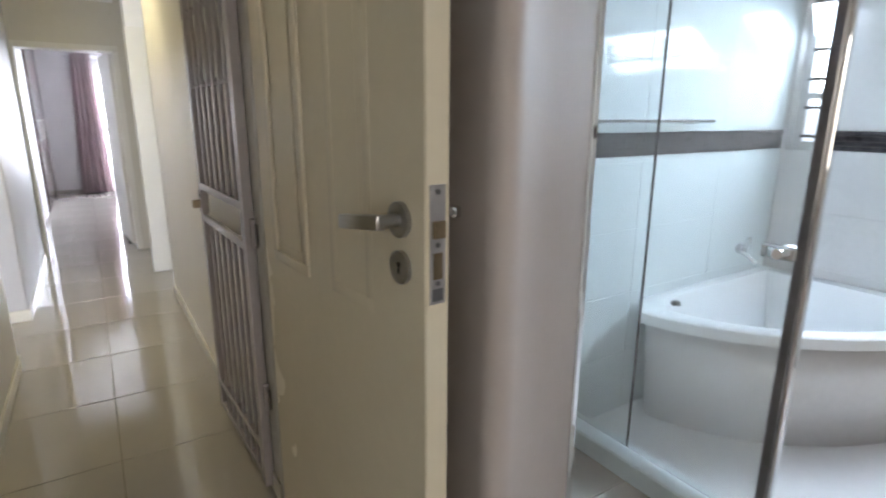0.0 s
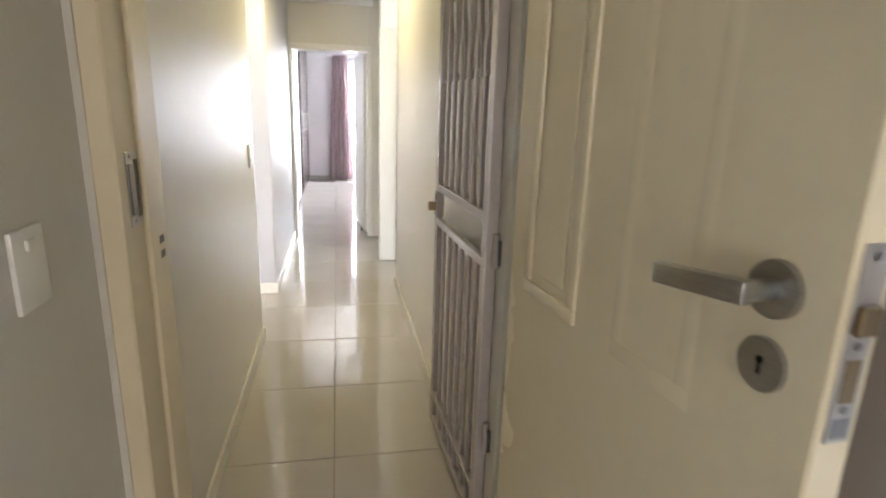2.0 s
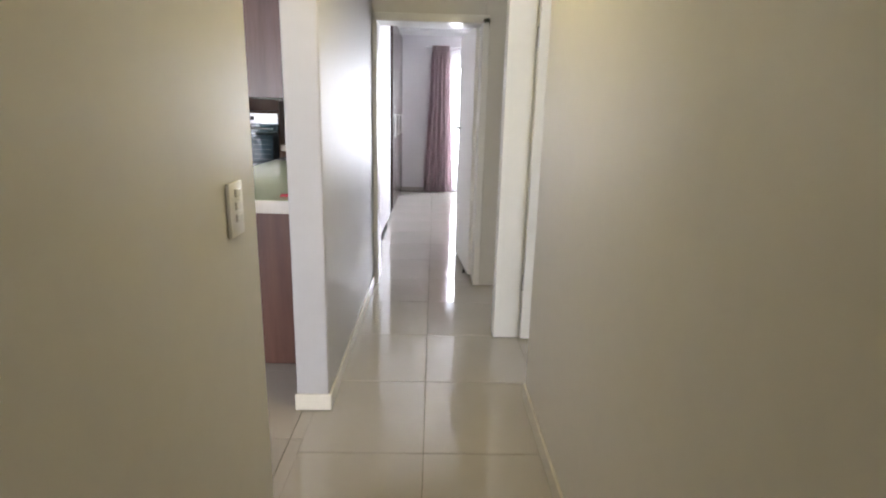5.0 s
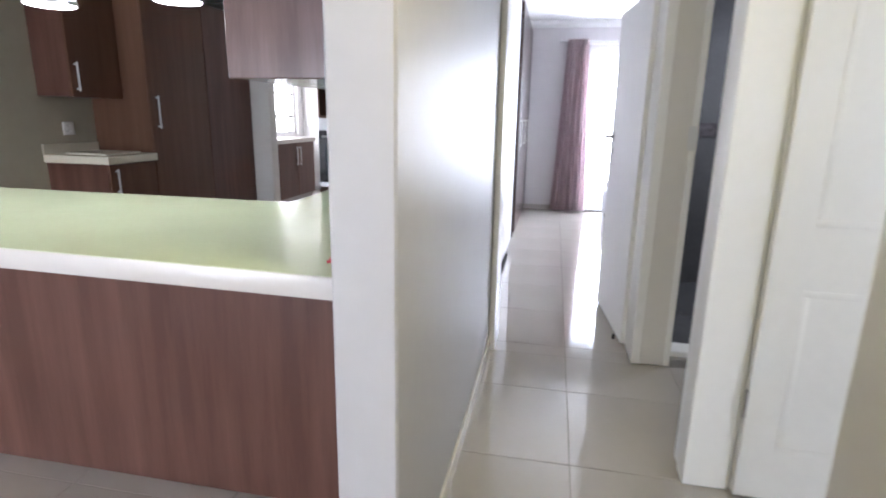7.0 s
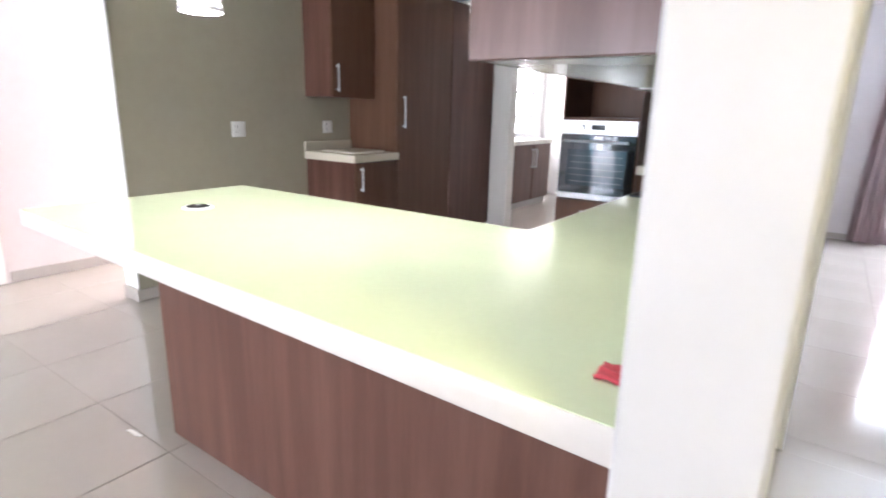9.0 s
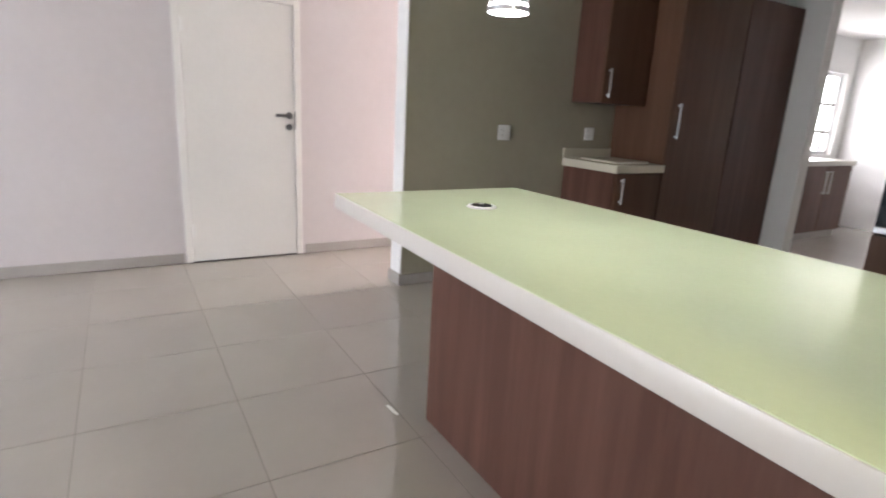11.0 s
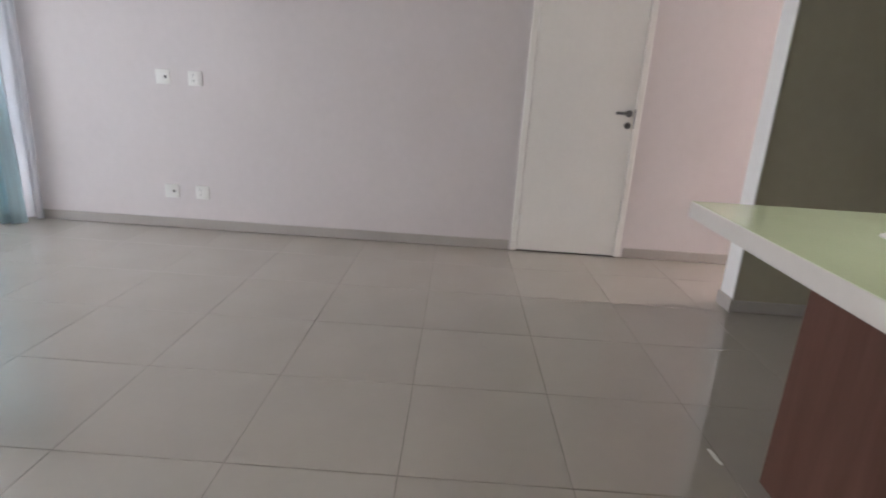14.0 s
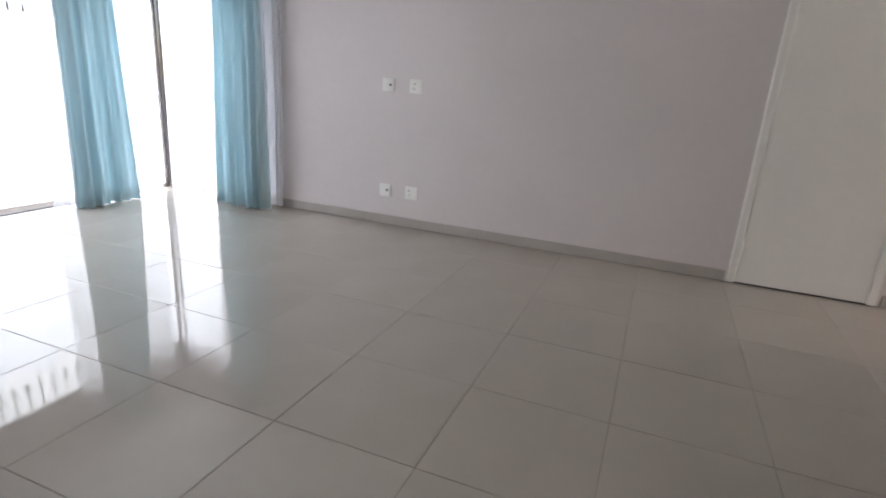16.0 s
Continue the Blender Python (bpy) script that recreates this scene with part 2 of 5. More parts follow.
def turn(profile, n=28, centre=(0, 0, 0), bm=None):
    """A lathe: (radius, z) pairs turned about the upright axis."""
    bm = bm or bmesh.new()
    rings = []
    for r, z in profile:
        rings.append([bm.verts.new((centre[0] + r * math.cos(2 * math.pi * i / n), centre[1] + r * math.sin(2 * math.pi * i / n), centre[2] + z)) for i in range(n)])
    for a, b in zip(rings, rings[1:]):
        for i in range(n):
            bm.faces.new((a[i], a[(i + 1) % n], b[(i + 1) % n], b[i]))
    return bm


def make(name, bm, mat, smooth=False):
    me = bpy.data.meshes.new(name)
    bmesh.ops.recalc_face_normals(bm, faces=bm.faces)
    if smooth:
        for f in bm.faces:
            f.smooth = True
    bm.to_mesh(me)
    bm.free()
    me.materials.append(mat)
    if smooth:
        me.set_sharp_from_angle(angle=radians(35))
    return new(name, me)


def part(name, bm, mat, parent, label="", smooth=False):
    ob = make(name, bm, mat, smooth)
    ob.parent = parent
    ob.matrix_parent_inverse = INV.get(parent.name, Matrix())
    return tagged(ob, label=label)


def thing(name, base, label, category, group="", kind=""):
    ob = new(name)
    ob.empty_display_size = 0.1
    ob.location = base
    INV[ob.name] = Matrix.Translation(base).inverted()
    return tagged(ob, label, category, group, kind)


def solid(name, bm, mat, label, category, kind="structure", smooth=False, group=""):
    return tagged(make(name, bm, mat, smooth), label, category, group, kind)


def wall(name, axis, c0, c1, a0, a1, mat, label, z0=0.0, z1=2.5, openings=(), bev=0.0):
    """A wall between c0 and c1 across, from a0 to a1 along x or y, with openings (from, to, sill, head)."""
    bm = bmesh.new()

    def blk(u0, u1, w0, w1):
        if u1 - u0 > 1e-4 and w1 - w0 > 1e-4:
            if axis == "x":
                add_box(bm, u0, u1, c0, c1, w0, w1, bev)
            else:
                add_box(bm, c0, c1, u0, u1, w0, w1, bev)
    u = a0
    for o0, o1, s, h in sorted(openings):
        blk(u, o0, z0, z1)
        blk(o0, o1, z0, s)
        blk(o0, o1, h, z1)
        u = o1
    blk(u, a1, z0, z1)
    return solid(name, bm, mat, label, "wall")


# ---- structure ----
H = 2.5
wall("wall_corridor_left", "y", -0.155, 0.0, -2.72, -0.865, M_CREAM, "cream satin painted corridor wall with a light switch", bev=0.006)
wall("wall_corridor_right", "y", 0.915, 1.07, -2.72, 0.14, M_CREAM, "cream satin painted corridor wall beside the gate", bev=0.006)
wall("wall_column_run", "y", -0.155, -0.008, 0.012, 1.91, M_CREAM_DIM, "off-white wall end beside the kitchen counter, toned down in colour against strong daylight", bev=0.006)
wall("wall_column_run_far", "y", -0.155, -0.12, 2.13, 4.97, M_LILAC, "white painted bedroom wall beyond the doorway")
wall("wall_main_bedroom_door", "x", -2.92, -2.72, -0.155, 1.25, M_CREAM, "cream painted wall around the main bedroom doorway", openings=[(0.03, 0.93, 0, 2.1)])
wall("wall_main_bedroom_left", "y", -0.155, -0.02, -7.6, -2.92, M_CREAM, "cream painted bedroom passage wall")
bm = bmesh.new()
add_box(bm, 1.112, 1.58, -3.70, -2.921, 0.0, 2.5)
for v in bm.verts:
    if v.co.x > 1.5 and v.co.y < -3.5:
        v.co.y = -3.462
corner = [e for e in bm.edges if all(v.co.x < 1.13 and v.co.y < -3.6 for v in e.verts)]
bmesh.ops.bevel(bm, geom=corner, offset=0.07, segments=8, profile=0.5, affect="EDGES")
solid("wall_behind_door", bm, M_TAUPE, "pinkish taupe painted wall end beside the bathroom opening", "wall", smooth=True)
wall("wall_main_bedroom_back", "x", -7.75, -7.6, -0.155, 4.05, M_CREAM, "unseen cream painted bedroom wall with an added window", openings=[(0.15, 1.55, 0.9, 2.1)])
wall("wall_bathroom_back", "x", -2.92, -2.78, 1.29, 4.05, M_BTILE, "glossy white tiled bathroom wall")
wall("wall_bathroom_right", "y", 3.70, 4.05, -7.6, -2.92, M_BTILEG, "pale grey tiled bathroom wall with a barred window", openings=[(-4.25, -3.36, 1.6, 2.05), (-3.16, -2.95, 1.22, 2.1)])
wall("wall_room_right_partition", "x", 0.885, 1.05, 0.845, 3.6, M_WHITE, "white painted wall beside an open doorway", bev=0.004)
wall("wall_room_right_side", "y", 3.6, 3.75, -2.78, 2.2, M_WHITE, "white painted side room wall with a window", openings=[(-2.65, -1.35, 0.8, 2.2)])
wall("wall_nook_right", "y", 1.85, 2.0, 1.05, 1.91, M_WHITE, "white painted nook wall")
wall("wall_corridor_end", "x", 1.91, 2.13, -0.155, 3.6, M_CREAM, "cream painted wall at the corridor end with two doorways", openings=[(0.0, 0.80, 0, 2.0), (0.965, 1.72, 0, 2.0)], bev=0.004)
wall("wall_shower_room_back", "x", 3.6, 3.7, 0.9, 2.3, M_DTILE, "dark grey tiled shower room wall")
wall("wall_shower_room_left", "y", 0.86, 0.96, 2.13, 3.6, M_DTILE, "dark grey tiled shower room wall")
wall("wall_shower_room_right", "y", 2.2, 2.3, 2.13, 3.6, M_DTILE, "dark grey tiled shower room wall with an added high window", openings=[(2.65, 3.15, 1.7, 2.1)])
wall("wall_far_bedroom_window", "x", 7.1, 7.25, -0.75, 3.9, M_LILAC, "pale lilac bedroom wall with a wide window", z1=2.62, openings=[(0.72, 3.3, 0.05, 2.2)])
wall("wall_far_bedroom_left", "y", -0.75, -0.6, 4.97, 7.1, M_LILAC, "pale lilac bedroom wall behind the wardrobe", z1=2.62)
wall("wall_far_bedroom_stub", "x", 4.85, 4.97, -0.75, -0.156, M_LILAC, "pale lilac bedroom wall return", z1=2.62)
wall("wall_far_bedroom_right", "y", 3.75, 3.9, 2.13, 7.1, M_LILAC, "pale lilac bedroom wall", z1=2.62)
wall("wall_living_west", "y", -5.02, -4.87, -5.78, 4.85, M_GREY, "warm grey painted living room wall with sockets and a white door", openings=[(-5.78, -4.5, 0.0, 1.98)])
wall("wall_living_south", "x", -5.95, -5.78, -4.87, -0.155, M_GREY, "warm grey painted living room wall around a sliding door", openings=[(-4.87, -1.2, 0.0, 1.95)])
wall("wall_living_east", "y", -0.16, -0.155, -5.78, -2.92, M_GREY, "warm grey painted living room wall")
wall("wall_olive", "y", -3.87, -3.735, 1.165, 4.85, M_OLIVE, "dark olive satin painted kitchen wall with sockets")
solid("wall_olive_end", box(-3.885, -3.725, 1.150, 1.1645, 0, H, 0.004), M_WHITE, "white painted end of the olive wall", "wall")
solid("wall_olive_back", box(-3.885, -3.8705, 1.165, 4.85, 0, H), M_GREY, "pinkish grey painted passage wall", "wall")
wall("wall_kitchen_back_left", "x", 4.85, 5.0, -5.02, -2.93, M_CREAM, "white painted kitchen wall end beside the scullery doorway", openings=[(-4.75, -4.05, 0.1, 2.1)])
wall("wall_kitchen_back", "x", 4.25, 4.4, -1.85, -0.155, M_SPLASH, "grey gloss kitchen wall behind the oven")
wall("wall_scullery_left", "y", -4.25, -4.1, 5.0, 8.15, M_WHITE, "white painted scullery wall with a window", openings=[(6.85, 7.95, 0.98, 2.05)])
wall("wall_scullery_back", "x", 8.15, 8.3, -4.25, -0.7, M_WHITE, "white painted scullery wall")
wall("wall_scullery_right", "y", -0.75, -0.65, 7.25, 8.15, M_WHITE, "white painted scullery wall")

# ceilings
solid("ceiling", box(-5.02, 4.05, -7.75, 2.13, H, H + 0.1), M_CEIL, "white painted ceiling", "ceiling")
solid("ceiling_kitchen", box(-5.02, -0.155, 2.13, 8.3, H, H + 0.1), M_CEIL, "white painted kitchen ceiling", "ceiling")
solid("ceiling_far_bedroom", box(-0.75, 3.9, 2.13, 7.25, 2.62, 2.72), M_CEIL, "white painted bedroom ceiling", "ceiling")
solid("wall_over_bedroom_door", box(-0.155, 3.9, 2.13, 2.2, H, 2.62), M_LILAC, "pale lilac wall strip above the door", "wall")


def cornice(name, x0, x1, y0, y1, side, top=H):
    """A coved cornice along one wall; side names the wall it sits against."""
    d = 0.09
    bm = bmesh.new()
    prof = [(0, 0), (0, -d), (0.012, -d), (0.03, -d * 0.62), (0.055, -0.03), (d, -0.012), (d, 0)]
    ends = []
    for e in (0, 1):
        ring = []
        for u, w in prof:
            if side == "left":
                co = (x0 + u, (y0, y1)[e], top + w - 0.001)
            elif side == "right":
                co = (x1 - u, (y0, y1)[e], top + w - 0.001)
            elif side == "far":
                co = ((x0, x1)[e], y1 - u, top + w - 0.001)
            else:
                co = ((x0, x1)[e], y0 + u, top + w - 0.001)
            ring.append(bm.verts.new(co))
        ends.append(ring)
    k = len(prof)
    for i in range(k):
        bm.faces.new((ends[0][i], ends[0][(i + 1) % k], ends[1][(i + 1) % k], ends[1][i]))
    bm.faces.new(ends[0])
    bm.faces.new(ends[1][::-1])
    return solid(name, bm, M_CEIL, "white coved plaster cornice", "cornice", smooth=True)


cornice("trim_cornice_corridor_left", 0.001, 0.1, -2.72, -0.865, "left")
cornice("trim_cornice_corridor_right", 0.8, 0.914, -2.72, 0.14, "right")
cornice("trim_cornice_corridor_end", -0.007, 0.84, 1.8, 1.909, "far")
cornice("trim_cornice_far_bedroom", -0.6, 3.75, 7.0, 7.099, "far", 2.62)


def skirting(name, x0, x1, y0, y1, h=0.085, mat=None):
    return solid(name, box(x0, x1, y0, y1, 0.004, h, 0.003), mat or M_SKIRT, "tile skirting along the wall", "skirting")


skirting("baseboard_corridor_left", 0.0005, 0.011, -2.72, -0.867, mat=M_SKIRTC)
skirting("baseboard_corridor_right", 0.904, 0.9145, -2.72, 0.138, mat=M_SKIRTC)
skirting("baseboard_column_side", -0.0075, 0.003, 0.013, 1.89, mat=M_SKIRTC)
skirting("baseboard_column_front", -0.163, 0.003, 0.0, 0.0115, mat=M_SKIRTC)
skirting("baseboard_corridor_left_end", -0.163, 0.011, -0.8645, -0.854, mat=M_SKIRTC)
skirting("baseboard_living_west", -4.8695, -4.858, -4.48, -0.205)
skirting("baseboard_living_west_far", -4.8695, -4.858, 0.775, 4.84)
skirting("baseboard_olive_end", -3.897, -3.713, 1.138, 1.1495, 0.1)
skirting("baseboard_olive", -3.7345, -3.723, 1.15, 2.66)
skirting("baseboard_far_bedroom", -0.5, 3.75, 7.088, 7.0995, 0.07)

# ground below and outside
solid("ground", box(-60, 60, -60, 60, -0.35, -0.25), material("pale_paving", (0.32, 0.30, 0.27), 0.8, var=0.15, scale=0.5, bump=0.3), "pale paved ground outside", "ground")
# ---- doors, frames and gate ----
def lever(parent, x, y, z, side, along, k=1.0, mat=None, droop=0.0):
    """A lever handle on a face that looks along x (side = -1 or 1); along: the way the lever points on y."""
    mat = mat or M_STEEL
    rose = part("rose", cyl((x, y, z), (x + side * 0.010, y, z), 0.027 * k, n=28), mat, parent, "brushed steel rose", True)
    bm = cyl((x + side * 0.008, y, z), (x + side * 0.055, y, z), 0.010 * k, n=16)
    add_box(bm, x + side * 0.040, x + side * 0.060, y - 0.010 if along > 0 else y + 0.010, y + along * 0.115 * k, z - 0.0115 * k, z + 0.0115 * k, 0.004, 2)
    for v in bm.verts:
        v.co.z -= droop * max(0.0, abs(v.co.y - y) - 0.02) / 0.1
    part("lever", bm, mat, rose, "", True)
    esc = part("keyhole_rose", cyl((x, y, z - 0.093), (x + side * 0.008, y, z - 0.093), 0.026 * k, n=28), mat, parent, "brushed steel keyhole rose", True)
    bm = cyl((x + side * 0.0075, y, z - 0.087), (x + side * 0.0092, y, z - 0.087), 0.0055, n=12)
    add_box(bm, x + side * 0.0075, x + side * 0.0092, y - 0.0028, y + 0.0028, z - 0.105, z - 0.087)
    part("keyhole", bm, M_BLACK, esc)


def panel_mould(x, side, y0, y1, z0, z1, d=0.006):
    """A raised moulding ring with a fielded middle on a leaf face."""
    bm = bmesh.new()
    w = 0.03
    for a0, a1, b0, b1 in ((y0, y1, z0, z0 + w), (y0, y1, z1 - w, z1), (y0, y0 + w, z0 + w, z1 - w), (y1 - w, y1, z0 + w, z1 - w)):
        add_box(bm, min(x, x + side * d), max(x, x + side * d), a0, a1, b0, b1, d * 0.45, 2)
    add_box(bm, min(x, x + side * d * 0.6), max(x, x + side * d * 0.6), y0 + 0.055, y1 - 0.055, z0 + 0.055, z1 - 0.055, d * 0.3)
    return bm


# main bedroom door, open against the passage side
door = thing("door_1", (0.895, -2.80, 0), "cream painted panelled door standing open, steel lever handle", "door", kind="structure")
leaf = part("leaf", box(0.898, 0.952, -3.66, -2.805, 0.008, 2.04, 0.003), M_DOOR, door)
for y0, y1, dep in ((-3.145, -2.905, 0.0085), (-3.47, -3.27, 0.0006)):
    part("panel", panel_mould(0.898, -1, y0, y1, 0.98, 1.93, dep), M_DOOR, leaf, smooth=True)
lever(door, 0.898, -3.582, 1.203, -1, 1, 1.28, droop=0.016)
bm = cyl((0.952, -3.582, 1.205), (1.03, -3.582, 1.205), 0.011, n=16)
add_box(bm, 1.014, 1.036, -3.593, -3.46, 1.193, 1.217, 0.005, 2)
add_box(bm, 0.952, 0.962, -3.607, -3.557, 1.18, 1.23, 0.003)
part("lever_back", bm, M_CHROME, door, "brushed steel lever", True)
lock = part("lock_plate", box(0.907, 0.942, -3.6622, -3.6596, 1.052, 1.275, 0.0008), M_LOCK, door, "pale steel lock plate")
part("latch", box(0.911, 0.938, -3.671, -3.662, 1.178, 1.210, 0.002), M_BRASS, lock, "brass latch")
part("bolt", box(0.914, 0.935, -3.6632, -3.662, 1.100, 1.150, 0.001), M_BRASS, lock, "brass dead bolt")
part("bolt_hole", box(0.912, 0.937, -3.6626, -3.6619, 1.058, 1.082), M_DSTEEL, lock)
for z in (1.262, 1.092, 1.165):
    part("screw", cyl((0.9245, -3.6619, z), (0.9245, -3.6635, z), 0.005, n=10), M_DSTEEL, lock)

door.rotation_euler = (0, 0, radians(4.3))

# its frame
fr = thing("door_frame", (0.48, -2.82, 0), "cream painted wooden frame around the bedroom doorway", "door frame", kind="structure")
part("jamb", box(0.0, 0.045, -2.935, -2.70, 0.004, 2.1, 0.004), M_DOOR, fr)
part("jamb", box(0.93, 0.975, -2.935, -2.70, 0.004, 2.1, 0.004), M_DOOR, fr)
part("stop", box(0.045, 0.057, -2.822, -2.702, 0.004, 2.056, 0.004), M_DOOR, fr)
part("head", box(0.045, 0.93, -2.935, -2.70, 2.055, 2.1, 0.004), M_DOOR, fr)
st = part("strike_plate", box(0.0452, 0.0475, -2.892, -2.828, 1.135, 1.29, 0.0008), M_STEEL, fr, "brushed steel strike plate")
part("strike_hole", box(0.0474, 0.0480, -2.853, -2.830, 1.152, 1.272, 0.0), M_BLACK, st)
part("strike_lip", box(0.0470, 0.0500, -2.884, -2.856, 1.158, 1.266, 0.0012), M_DSTEEL, st, "worn steel lip")
for z in (1.146, 1.279):
    part("screw", cyl((0.0474, -2.871, z), (0.0486, -2.871, z), 0.004, n=10), M_DSTEEL, st)


for z in (1.07, 1.035):
    part("bolt_slot", box(0.0568, 0.0578, -2.765, -2.735, z, z + 0.018), M_ALU, fr, "worn dark bolt slot")


def scroll(parent, x, y, z, w, h, turn_way):
    """A flat steel S-scroll between two gate bars."""
    line = []
    for i in range(25):
        k = -1 + i / 12
        curl = max(0.0, abs(k) - 0.62) / 0.38
        sign = 1 if k > 0 else -1
        a = curl * 3.6
        line.append((y + turn_way * sign * w * (math.sin(min(1.0, abs(k) / 0.62) * 1.57) - (1 - math.cos(a)) * 0.55), z + sign * (h * min(abs(k), 0.62) / 0.62 + 0.018 * math.sin(a))))
    bm = bmesh.new()
    rows = []
    for i, (u, v) in enumerate(line):
        p, q = line[max(i - 1, 0)], line[min(i + 1, 24)]
        d = Vector((q[0] - p[0], q[1] - p[1])).normalized() * 0.003
        rows.append([bm.verts.new((x + dx, u + sy * -d.y, v + sy * d.x)) for dx, sy in ((-0.007, -1), (0.007, -1), (0.007, 1), (-0.007, 1))])
    for r0, r1 in zip(rows, rows[1:]):
        for k in range(4):
            bm.faces.new((r0[k], r0[(k + 1) % 4], r1[(k + 1) % 4], r1[k]))
    bm.faces.new(rows[0])
    bm.faces.new(rows[-1][::-1])
    part("scroll", bm, M_GATE, parent, smooth=True)


# security gate, folded back along the corridor wall
def gate():
    g = thing("security_gate", (0.88, -2.62, 0.0), "grey painted steel security gate folded open against the wall", "gate", kind="structure")
    y0, y1 = -2.63, -1.905
    xa, xb = 0.884, 0.909
    g.rotation_euler = (0, 0, radians(2.0))
    part("stile", box(xa, xb, y1 - 0.032, y1, 0.03, 2.03, 0.003, 2), M_GATE, g)
    part("stile", box(xa - 0.006, xb + 0.004, y0, y0 + 0.045, 0.03, 2.03, 0.003, 2), M_GATE, g)
    for z, h in ((0.03, 0.028), (0.155, 0.022), (0.935, 0.03), (1.075, 0.03), (2.0, 0.03)):
        part("rail", box(xa + 0.001, xb - 0.001, y0 + 0.045, y1 - 0.032, z, z + h, 0.003, 2), M_GATE, g)
    n = 6
    step = (y1 - 0.032 - y0 - 0.045) / (n + 1)
    for i in range(n):
        y = y0 + 0.045 + step * (i + 1)
        for za, zb in ((1.105, 2.0), (0.177, 0.935)):
            part("bar", box(xa + 0.005, xb - 0.005, y - 0.0075, y + 0.0075, za, zb, 0.003, 2), M_GATE, g)
        part("bar", box(xa + 0.005, xb - 0.005, y - 0.0075, y + 0.0075, 0.058, 0.155, 0.002), M_GATE, g)
    for i in range(n + 1):
        scroll(g, (xa + xb) / 2 - 0.004, y0 + 0.045 + step * (i + 0.5), 1.64, step * 0.27, 0.13, 1 if i % 2 else -1)
    lk = part("lock_box", box(xa - 0.004, xb + 0.004, y1 - 0.036, y1 + 0.002, 0.972, 1.07, 0.002), M_GATE, g)
    part("bolt", box(xa - 0.034, xa - 0.004, y1 - 0.03, y1 - 0.010, 0.995, 1.03, 0.002), M_BRASS, lk, "brass bolt")
    part("keyhole", box(xa - 0.0048, xa - 0.0038, y1 - 0.034, y1 - 0.020, 1.04, 1.06), M_BLACK, lk)
    part("cylinder", cyl((xa - 0.004, y1 - 0.016, 1.045), (xa - 0.008, y1 - 0.016, 1.045), 0.008, n=14), M_STEEL, lk, "steel lock cylinder")
    for z in (0.35, 0.955, 1.75):
        h = part("hinge", cyl((xb - 0.004, y0 - 0.010, z), (xb - 0.004, y0 - 0.010, z + 0.10), 0.011, n=14), M_GATE, g)
        part("hinge_plate", box(0.904, 0.914, y0 - 0.036, y0 - 0.021, z + 0.01, z + 0.085, 0.002), M_DSTEEL, h)


gate()


def wall_plate(name, x, y, z, side, h, w, rockers, label, horizontal=False):
    """A moulded switch or socket plate on a wall that looks along x."""
    t = thing(name, (x, y, z), label, name.replace("_", " "))
    pl = part("plate", box(min(x, x + side * 0.009), max(x, x + side * 0.009), y - w / 2, y + w / 2, z - h / 2, z + h / 2, 0.003, 2), M_PLASTIC, t, smooth=True)
    for k in range(rockers):
        zc = z + h * 0.30 - k * h * 0.23
        part("rocker", box(min(x + side * 0.008, x + side * 0.014), max(x + side * 0.008, x + side * 0.014), y - 0.014, y + 0.014, zc - 0.009, zc + 0.009, 0.002), M_PLASTIC, t)
    return t, pl


wall_plate("light_switch", 0.0005, -1.022, 1.127, 1, 0.122, 0.082, 3, "white plastic three-way light switch on the corridor wall")
wall_plate("light_switch", -0.0195, -3.158, 1.128, 1, 0.13, 0.092, 1, "white plastic light switch beside the bedroom doorway")


def socket(x, y, z, size, label, double):
    t, pl = wall_plate("wall_socket", x, y, z, 1, size, size, 0, label)
    d = x + 0.0085
    if double:
        for dz in (-0.02, 0.022):
            part("switch", box(d, d + 0.004, y + 0.012, y + 0.03, z + dz - 0.006, z + dz + 0.006, 0.001), M_PLASTIC, t)
            for a, b in ((-0.026, 0), (-0.012, 0.006), (-0.012, -0.006)):
                part("pin_hole", cyl((d, y + a, z + dz + b), (d + 0.0012, y + a, z + dz + b), 0.0032, n=8), M_BLACK, t)
    else:
        part("outlet", cyl((d, y + 0.02, z), (d + 0.004, y + 0.02, z), 0.011, n=14), M_BLACK, t, "dark aerial outlet")
        part("outlet_pin", cyl((d + 0.003, y + 0.02, z), (d + 0.008, y + 0.02, z), 0.004, n=10), M_STEEL, t)


for z in (1.25, 0.32):
    socket(-4.8695, -3.10, z, 0.115, "white plastic aerial outlet on the grey wall", False)
    socket(-4.8695, -2.838, z, 0.115, "white plastic double wall socket on the grey wall", True)
socket(-3.7345, 2.02, 1.155, 0.115, "white plastic wall socket on the olive wall", True)
socket(-3.7345, 2.93, 1.165, 0.105, "white plastic wall socket above the small worktop", True)

# living room door, shut
d2 = thing("door_2", (-4.86, 0.28, 0), "plain white painted door, shut, in the grey wall", "door", kind="structure")
part("leaf", box(-4.8695, -4.852, -0.135, 0.69, 0.012, 2.035, 0.002), M_DOORW, d2)
for y0, y1 in ((-0.19, -0.139), (0.694, 0.745)):
    part("jamb", box(-4.8695, -4.844, y0, y1, 0.004, 2.085, 0.004), M_DOORW, d2)
part("head", box(-4.8695, -4.844, -0.139, 0.694, 2.039, 2.085, 0.004), M_DOORW, d2)
part("strike_plate", box(-4.8525, -4.8425, 0.690, 0.698, 1.075, 1.225, 0.001), M_DSTEEL, d2, "grey steel strike plate")
lever(d2, -4.852, 0.645, 1.19, 1, -1, 1.0, M_DSTEEL)
